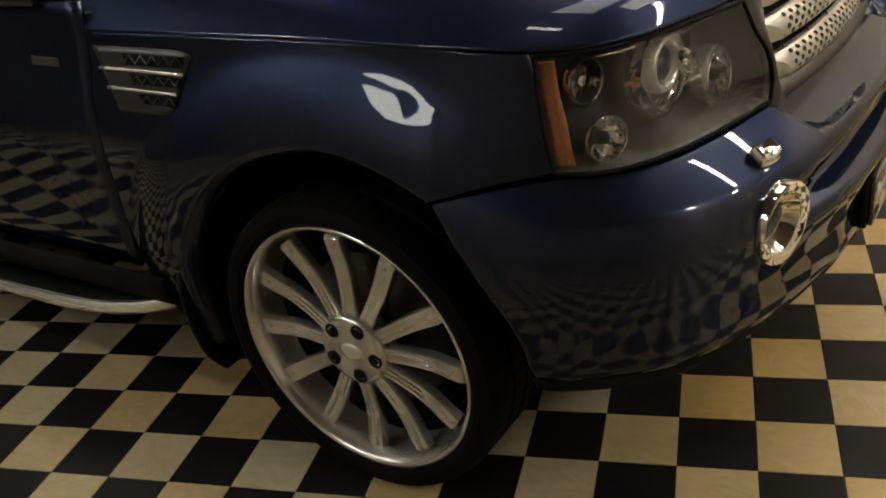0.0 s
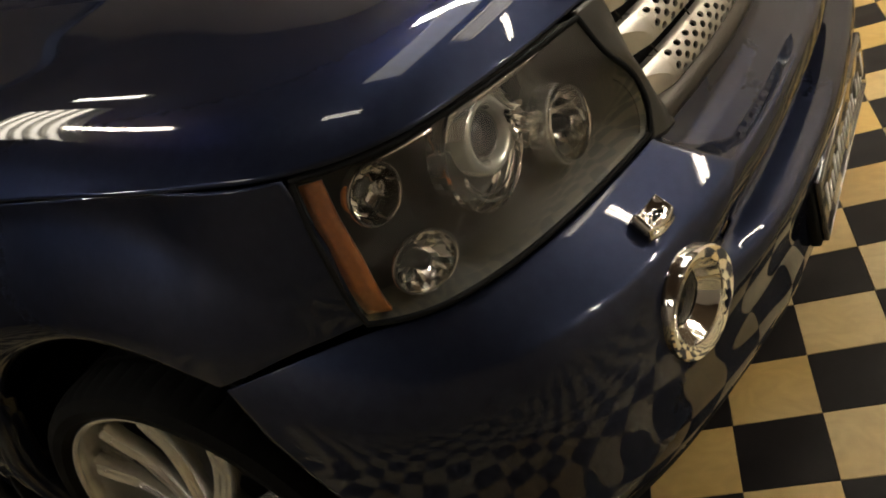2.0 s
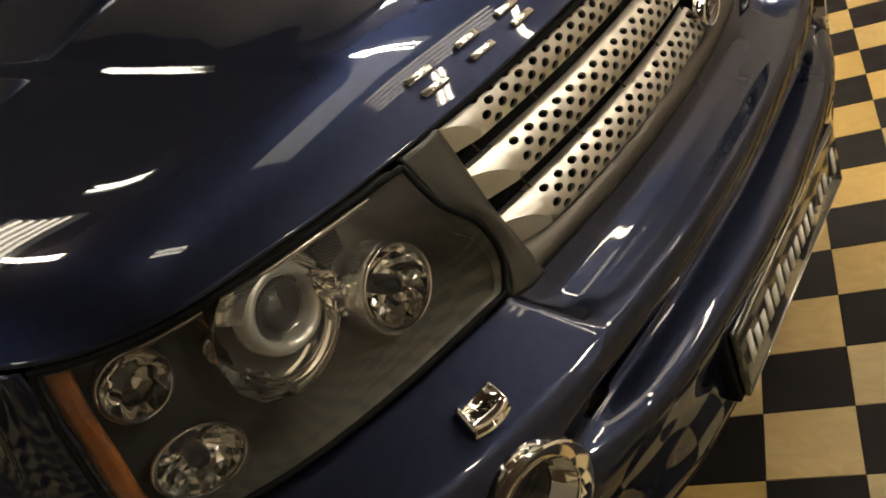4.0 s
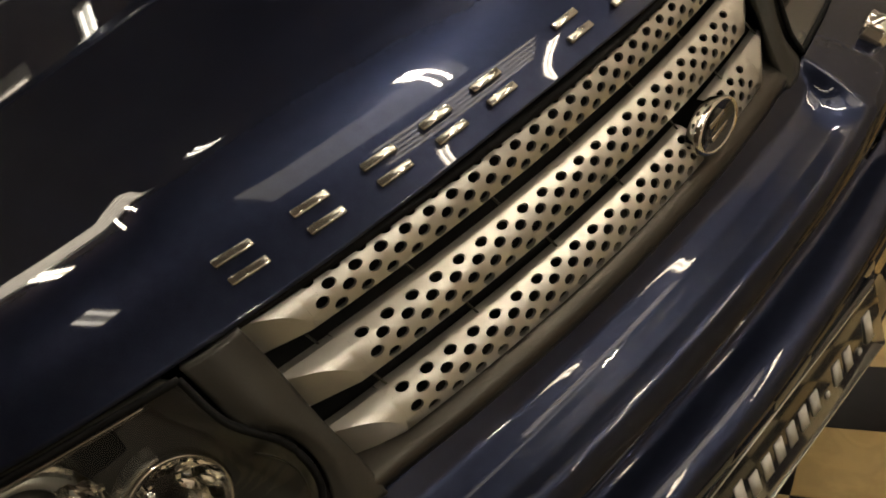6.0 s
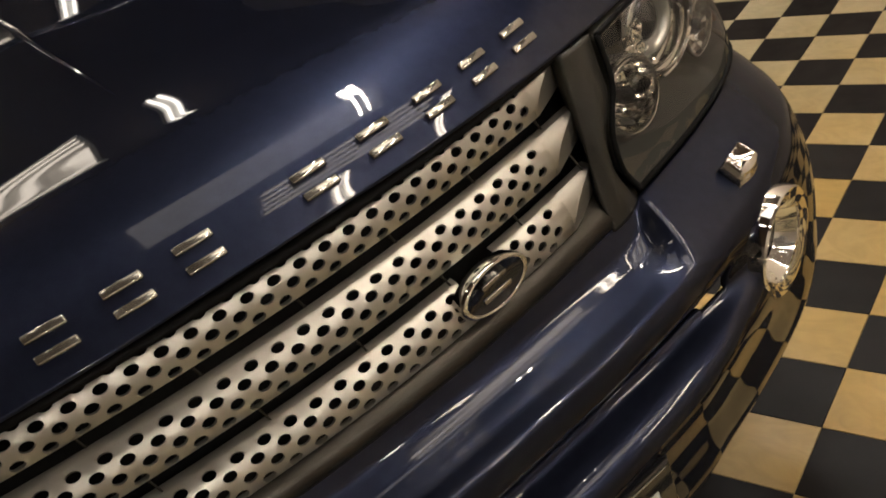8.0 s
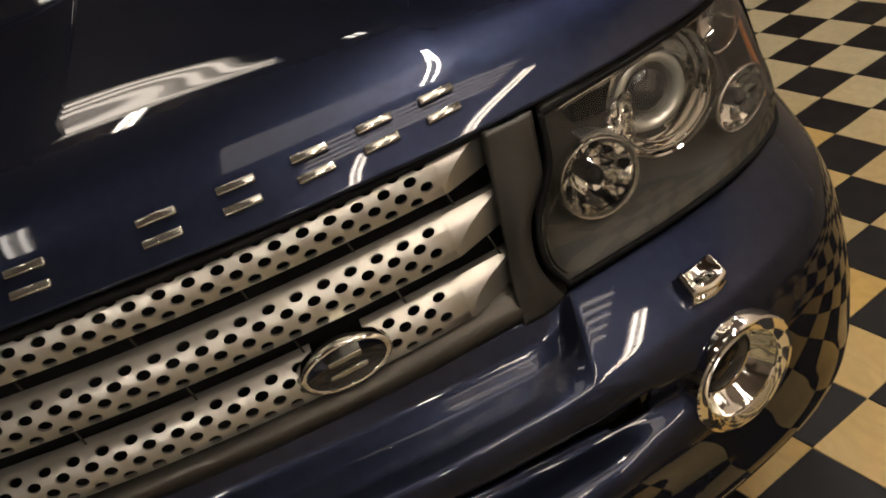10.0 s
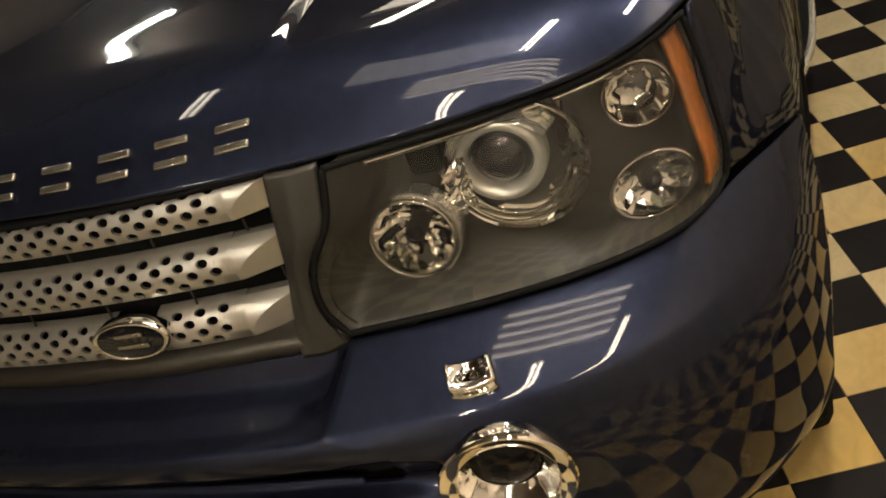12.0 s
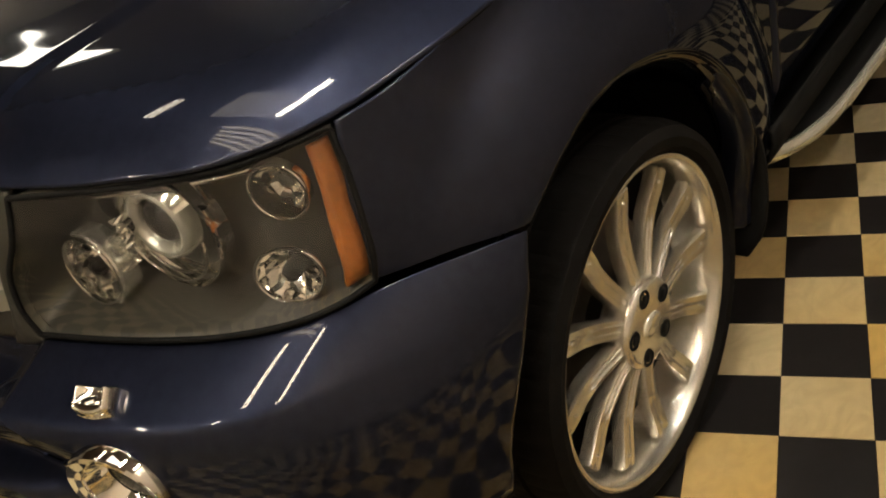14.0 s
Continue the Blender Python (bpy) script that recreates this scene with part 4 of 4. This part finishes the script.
    for r_, h_, w_ in ((.0570, -.002, .0), (.0552, -.006, .5), (.0515, -.013, 1), (.0475, -.020, 1), (.0440, -.026, .8), (.042, -.028, 0)):
        rows_.append([fl.verts.new(((r_ - .0011 * w_ * abs(math.sin(7 * t))) * math.cos(t), (r_ - .0011 * w_ * abs(math.sin(7 * t))) * math.sin(t), h_)) for t in np.linspace(0, 2 * math.pi, 113)[:-1]])
    for a, b in zip(rows_, rows_[1:]):
        for q in range(112):
            fl.faces.new((a[q], a[(q + 1) % 112], b[(q + 1) % 112], b[q]))
    fl.transform(facing(FOG - ff * .004, ff))
    part("fog_reflector", sided(fl, s), SILVERED, fg, "fluted chrome fog lamp bowl", smooth=True)
    part("fog_lens", sided(lathe([(.0435, -.031), (.038, -.0275), (.024, -.0245), (.0005, -.0235)], 36, facing(FOG - ff * .004, ff)), s), DARKGLASS, fg, "dark glass fog lamp lens")

# ---- number plate ----
plate = part("number_plate", box(.872, 0, .50, .012, .52, .112, .004), GLOSSBLACK, car, "black dealer number plate with pale bars")
part("plate_holder", box(.858, 0, .50, .018, .535, .122, .004), BLACK, plate, "black plate holder")
for zz in (-.050, .050):
    part("plate_border", box(.8785, 0, .50 + zz, .0012, .50, .0016), SILVER, plate, "pale border line")
for i in range(17):
    tall = .044 if i in (0, 3, 5, 16) else .008 if i in (12, 15) else .032
    part("plate_bar", box(.8788, -.222 + i * .0278, .482 + tall / 2, .0012, .017 if tall > .01 else .008, tall), PALE, plate, "pale bar")

# ---- wheels ----
def wheel(s):
    """A wheel with its axle along local z, outer face at +z."""
    w = part("wheel", lathe([(.262, -.082), (.266, -.070), (.271, -.035), (.277, -.010), (.283, .004), (.2885, .0115), (.294, .0115), (.297, .004), (.297, -.02)], 96), RIM, car, "silver twelve-spoke alloy wheel")
    tw = [(.285, -.22), (.320, -.235), (.343, -.225), (.351, -.20), (.352, -.170), (.3455, -.168), (.3455, -.160), (.352, -.158), (.352, -.118), (.3455, -.116), (.3455, -.108), (.352, -.106), (.352, -.066), (.3455, -.064), (.3455, -.056), (.3515, -.054), (.351, -.022), (.348, -.004), (.340, .015), (.322, .024), (.306, .021), (.2965, .010)]
    # black colour carries the shade deep between the spokes
    part("barrel", lathe([(.05, -.19), (.22, -.20), (.245, -.19), (.256, -.13), (.262, -.080)], 48), BLACK, w, "inner barrel, blackened for the shade behind the spokes")
    ty = bmesh.new()
    loops = []
    for j, (r, h) in enumerate(tw):
        cut = .0025 if 15 <= j <= 17 else .002 if 4 <= j <= 14 else 0
        loops.append([ty.verts.new(((r - (cut if q % 5 == 0 else 0)) * math.cos(math.pi * q / 150), (r - (cut if q % 5 == 0 else 0)) * math.sin(math.pi * q / 150), h)) for q in range(300)])
    for a_, b_ in zip(loops, loops[1:]):
        for q in range(300):
            ty.faces.new((a_[q], a_[(q + 1) % 300], b_[(q + 1) % 300], b_[q]))
    bmesh.ops.recalc_face_normals(ty, faces=ty.faces)
    part("tyre", ty, RUBBER, w, "black low-profile tyre", sharp=25)
    for k in range(12):
        a = math.pi / 6 * k
        rows = []
        for u in np.linspace(0, 1, 24):
            r = .060 + u * .202
            wd = .0175 + .0025 * smoothstep(.20, .95, u)
            zz = -.006 - .009 * math.sin(math.pi * u) - .004 * u + .004 * smoothstep(.6, .9, u)
            c = np.array([r * math.cos(a), r * math.sin(a)])
            t = np.array([-math.sin(a), math.cos(a)])
            groove = .0028 * float(smoothstep(.02, .08, u) * smoothstep(.62, .55, u))
            row = []
            for q, dz in ((-.92, -.024), (-1, -.006), (-.90, 0), (-.52, 0), (-.42, groove), (-.30, groove), (-.20, -.001), (.20, -.001), (.30, groove), (.42, groove), (.52, 0), (.90, 0), (1, -.006), (.92, -.024)):
                p = c + t * wd * q
                row.append((p[0], p[1], zz + dz))
            rows.append(row)
        # the outer end drops square to the rim
        for drop, dr in ((-.004, .005), (-.03, .008)):
            rows.append([(p[0] + math.cos(a) * dr, p[1] + math.sin(a) * dr, min(p[2], rows[23][3][2] + drop)) for p in rows[23]])
        bm = sheet(np.array(rows), 0, (0, 0, 1))
        bmesh.ops.recalc_face_normals(bm, faces=bm.faces)
        sp = part("spoke", bm, RIM, w, sharp=40)
        part("rivet", lathe([(.0035, -.0005), (.003, .0022), (.0004, .0028)], 10, Matrix.Translation((.243 * math.cos(a), .243 * math.sin(a), -.0082))), CHROME, sp)
    hub = part("hub", lathe([(.082, -.05), (.084, -.006), (.080, .003), (.070, .006), (.040, .005), (.034, .006), (.0005, .006)], 60), RIM, w, "silver hub centre")
    part("centre_cap", lathe([(.030, .004), (.029, .009), (.02, .0105), (.0005, .011)], 30, Matrix.Diagonal((1, .7, 1, 1))), SILVER, hub, "oval centre cap")
    for k in range(5):
        a = radians(63 + 72 * k)
        part("wheel_bolt", lathe([(.0172, .0052), (.0162, .0074), (.0150, .0062), (.0085, .0058), (.008, .0072), (.0005, .0074)], 18, Matrix.Translation((.061 * math.cos(a), .061 * math.sin(a), 0))), BLACK, hub, "dark recessed wheel bolt")
    part("brake_disc", lathe([(.06, -.09), (.18, -.09), (.18, -.115), (.06, -.115)], 48), DISC, w, "dark steel brake disc")
    rot = Matrix.Rotation(-math.pi / 2, 4, "X") if s > 0 else Matrix.Rotation(math.pi / 2, 4, "X")
    w.matrix_basis = Matrix.Translation((0, .9135 * s, WHEEL_Z)) @ rot
    return w


for s, nm in SIDES:
    wheel(s)

# ---- doors and sills ----
def side_patch(pts, n, lift, thick):
    """A plate on the car's side between outline corners (x, z), given as two matching edges."""
    top, bot = pts
    a, b = spl(top, n), spl(bot, n)
    g = np.array([a + (b - a) * t for t in np.linspace(0, 1, 10)])
    o = on_side(g)
    o[..., 1] += lift
    return sheet(o, thick, (0, 1, 0))


for s, nm in SIDES:
    xs = np.linspace(-.648, -1.72, 30)
    g = np.array([[(x, z) for x in xs] for z in np.linspace(1.06, .43, 24)])
    part("door", sided(sheet(on_side(g), .02, (0, 1, 0)), s), PAINT, car, "dark blue metallic front door")
    gl = np.array([[(-.76 - .55 * t - (.0 if k else 0), .885 - .16 * t, 1.06 + .50 * t) if k == 0 else (-3.45, .885 - .16 * t, 1.06 + .50 * t) for k in (0, 1)] for t in np.linspace(0, 1, 8)])
    part("side_window", sided(sheet(gl, .006, (0, 1, 0)), s), LENSGLASS, car, "dark tinted side window")
    sl_ = np.array([[(x, yy, z) for x in np.linspace(-.53, -2.28, 34)] for yy, z in ((.938, .435), (.945, .425), (.948, .40), (.935, .36), (.90, .33), (.80, .31))])
    part("sill", sided(sheet(sl_, .01, (0, 1, 0)), s), BLACK, car, "black plastic sill")
    stp = spl([(-.50, .885, .364), (-.56, .915, .349), (-.66, .948, .330), (-.80, .972, .317), (-1.2, .985, .310), (-2.0, .985, .307), (-2.22, .96, .32), (-2.30, .90, .345)], 56)
    st = part("side_step", sided(join(sheet(np.array([stp + [0, -.09, .012], stp + [0, -.004, .014], stp + [0, .0, .0]]), .012, (0, 0, 1))), s), BLACK, car, "black side step with a silver edge")
    edge_ = np.array([stp + [0, dy, dz] for dy, dz in ((-.012, .017), (0, .014), (.004, .0), (.0, -.016), (-.012, -.018))])
    part("step_edge", sided(sheet(edge_, .004, (0, 1, .2)), s), SILVER, st, "silver step edging")
    fl = [[(-.40, .70, .60), (-.40, .93, .60)], [(-.47, .70, .40), (-.47, .945, .40)], [(-.45, .70, .24), (-.45, .94, .24)], [(-.43, .72, .185), (-.43, .91, .185)]]
    part("mud_flap", sided(sheet(loft(fl, 12, 20), .012, (1, 0, 0)), s), BLACK, car, "black rubber mud flap")
    # side vent
    top_, bot_ = [(-.62, .970), (-.46, .968), (-.33, .963), (-.308, .955)], [(-.545, .836), (-.47, .834), (-.40, .836), (-.375, .846)]
    vt = part("side_vent", sided(side_patch((top_, bot_), 16, .004, .008), s), TRIM, car, "grey side vent with two silver bars")
    for z0, z1, xa, xb in ((.958, .934, -.52, -.325), (.916, .895, -.50, -.335), (.876, .856, -.475, -.352)):
        part("vent_opening", sided(side_patch(([(xa, z0), (xb, z0 - .003)], [(xa + .012, z1), (xb - .006, z1 - .002)]), 8, .0065, .002), s), BLACK, vt, "black vent opening")
        zz = []
        n = int((xb - xa) / .018)
        for q in range(n + 1):
            x_ = xa + .008 + (xb - xa - .012) * q / n
            z_ = z0 - .003 if q % 2 else z1 + .002
            zz.append((x_, float(on_side(np.array([[x_, z_]]))[0, 1]) + .0085, z_))
        part("vent_mesh", sided(tube(zz, .0013, 5), s), TRIM, vt)
    for za, zb, xa, xb in ((.927, .921, -.589, -.327), (.887, .882, -.568, -.350)):
        pts_ = [(xa + (xb - xa) * t, za + (zb - za) * t) for t in np.linspace(0, 1, 12)]
        p3 = [(x, float(on_side(np.array([[x, z]]))[0, 1]) + .012, z) for x, z in pts_]
        part("vent_bar", sided(tube(p3, .0038, 8), s), SILVER, vt, "silver vent bar")
    # repeater lamp
    part("repeater_lamp", sided(side_patch(([(-.851, .942), (-.752, .939)], [(-.849, .922), (-.752, .920)]), 8, .006, .006), s), HOUSING, car, "small grey side repeater lamp")
wsn = np.array([[(-.74 - .60 * t, y * (.84 - .12 * t), 1.165 + .43 * t - .08 * y * y) for y in np.linspace(-1, 1, 15)] for t in np.linspace(0, 1, 8)])
part("windscreen", sheet(wsn, .006, (1, 0, 1)), LENSGLASS, car, "dark windscreen")
for s, nm in SIDES:
    for name, x0, x1, lab in (("rear_door", -1.728, -2.52, "dark blue metallic rear door"), ("rear_wing", -2.528, -3.78, "dark blue metallic rear wing")):
        g = np.array([[(x, z) for x in np.linspace(x0, x1, 40)] for z in np.linspace(1.06, .43, 30)])
        g3 = on_side(g)
        g3[..., 1] -= .05 * smoothstep(-3.3, -3.8, g3[..., 0])
        part(name, sided(sheet(g3, .02, (0, 1, 0), keep=lambda c: math.hypot(c[0] + 2.745, c[2] - WHEEL_Z) > .43), s), PAINT, car, lab)
    w = wheel(s)
    w.location.x = -2.745
rear = np.array([[(-3.78 - .06 * (1 - yy * yy) + max(0, z - 1.06) * .35, yy * w_, z) for yy in np.linspace(-1, 1, 13)] for z, w_ in ((.36, .86), (.60, .89), (.85, .89), (1.06, .875))])
part("tailgate", sheet(rear, .02, (-1, 0, 0)), PAINT, car, "dark blue metallic tailgate")
rg_ = np.array([[(-3.78 - .06 * (1 - yy * yy) + t * .22, yy * (.875 - .155 * t), 1.06 + .50 * t) for yy in np.linspace(-1, 1, 13)] for t in np.linspace(0, 1, 6)])
part("rear_window", sheet(rg_, .006, (-1, 0, 0)), LENSGLASS, car, "dark tinted rear window")
for s, nm in SIDES:
    qp = np.array([[(-3.452 - .328 * u + t * .22 * u, .885 - .012 * u - .16 * t, 1.06 + .50 * t) for u in (0, .5, 1)] for t in np.linspace(0, 1, 6)])
    part("rear_pillar", sided(sheet(qp, .01, (0, 1, 0)), s), PAINT, car, "dark blue rear pillar")
part("underbody", box(-2.1, 0, .40, 3.2, 1.5, .12, .02), BLACK, car, "black underbody")
rf = np.array([[(x, y * .72, 1.60 - .04 * y * y - .03 * max(0, -x - 2.6)) for y in np.linspace(-1, 1, 9)] for x in (-1.34, -1.8, -2.4, -3.0, -3.56)])
part("roof", sheet(rf, .02, (0, 0, 1)), PAINT, car, "dark blue roof")

# ---- floor tiles ----
def tile_mesh(name, material):
    h = TS / 2 - .0006
    bm = bmesh.new()
    lo = [bm.verts.new((a * h, b * h, -.006)) for a, b in ((-1, -1), (1, -1), (1, 1), (-1, 1))]
    mi = [bm.verts.new((a * h, b * h, -.0008)) for a, b in ((-1, -1), (1, -1), (1, 1), (-1, 1))]
    k = h - .0008
    hi = [bm.verts.new((a * k, b * k, 0)) for a, b in ((-1, -1), (1, -1), (1, 1), (-1, 1))]
    for q, w in ((lo, mi), (mi, hi)):
        for i in range(4):
            bm.faces.new((q[i], q[(i + 1) % 4], w[(i + 1) % 4], w[i]))
    bm.faces.new(hi)
    me = bpy.data.meshes.new(name)
    bm.to_mesh(me)
    bm.free()
    me.materials.append(material)
    return me


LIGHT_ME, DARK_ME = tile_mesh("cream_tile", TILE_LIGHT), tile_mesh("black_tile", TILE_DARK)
ca, sa = math.cos(TA), math.sin(TA)
rest_l, rest_d = [], []
for i in range(-48, 48):
    for j in range(-48, 48):
        u, v = (i + .5) * TS, (j + .5) * TS
        x, y = TX + ca * u - sa * v, TY + sa * u + ca * v
        if not (RX0 + .12 < x < RX1 - .12 and RY0 + .12 < y < RY1 - .12):
            continue
        dark = (i + j) % 2 == 0
        if -1.1 < x < 1.35 and -1.75 < y < 1.75 and (abs(y) > .75 or x > .45):
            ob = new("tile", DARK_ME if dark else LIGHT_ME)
            ob.matrix_basis = Matrix.Translation((x, y, 0)) @ Matrix.Rotation(TA, 4, "Z")
            ob.parent = floor
        else:
            (rest_d if dark else rest_l).append((x, y))
for pts, me0, nm in ((rest_l, LIGHT_ME, "cream_tiles"), (rest_d, DARK_ME, "black_tiles")):
    vs = np.array([v.co[:] for v in me0.vertices])
    rot = np.array([[ca, sa, 0], [-sa, ca, 0], [0, 0, 1]])
    vs = vs @ rot
    fs = [tuple(p.vertices) for p in me0.polygons]
    V, F = [], []
    for x, y in pts:
        b = len(V)
        V += [tuple(v) for v in vs + np.array([x, y, 0])]
        F += [tuple(b + k for k in f) for f in fs]
    me = bpy.data.meshes.new(nm)
    me.from_pydata(V, [], F)
    me.materials.append(me0.materials[0])
    ob = new(nm, me)
    ob.parent = floor
    ob["kind"] = "stuff"
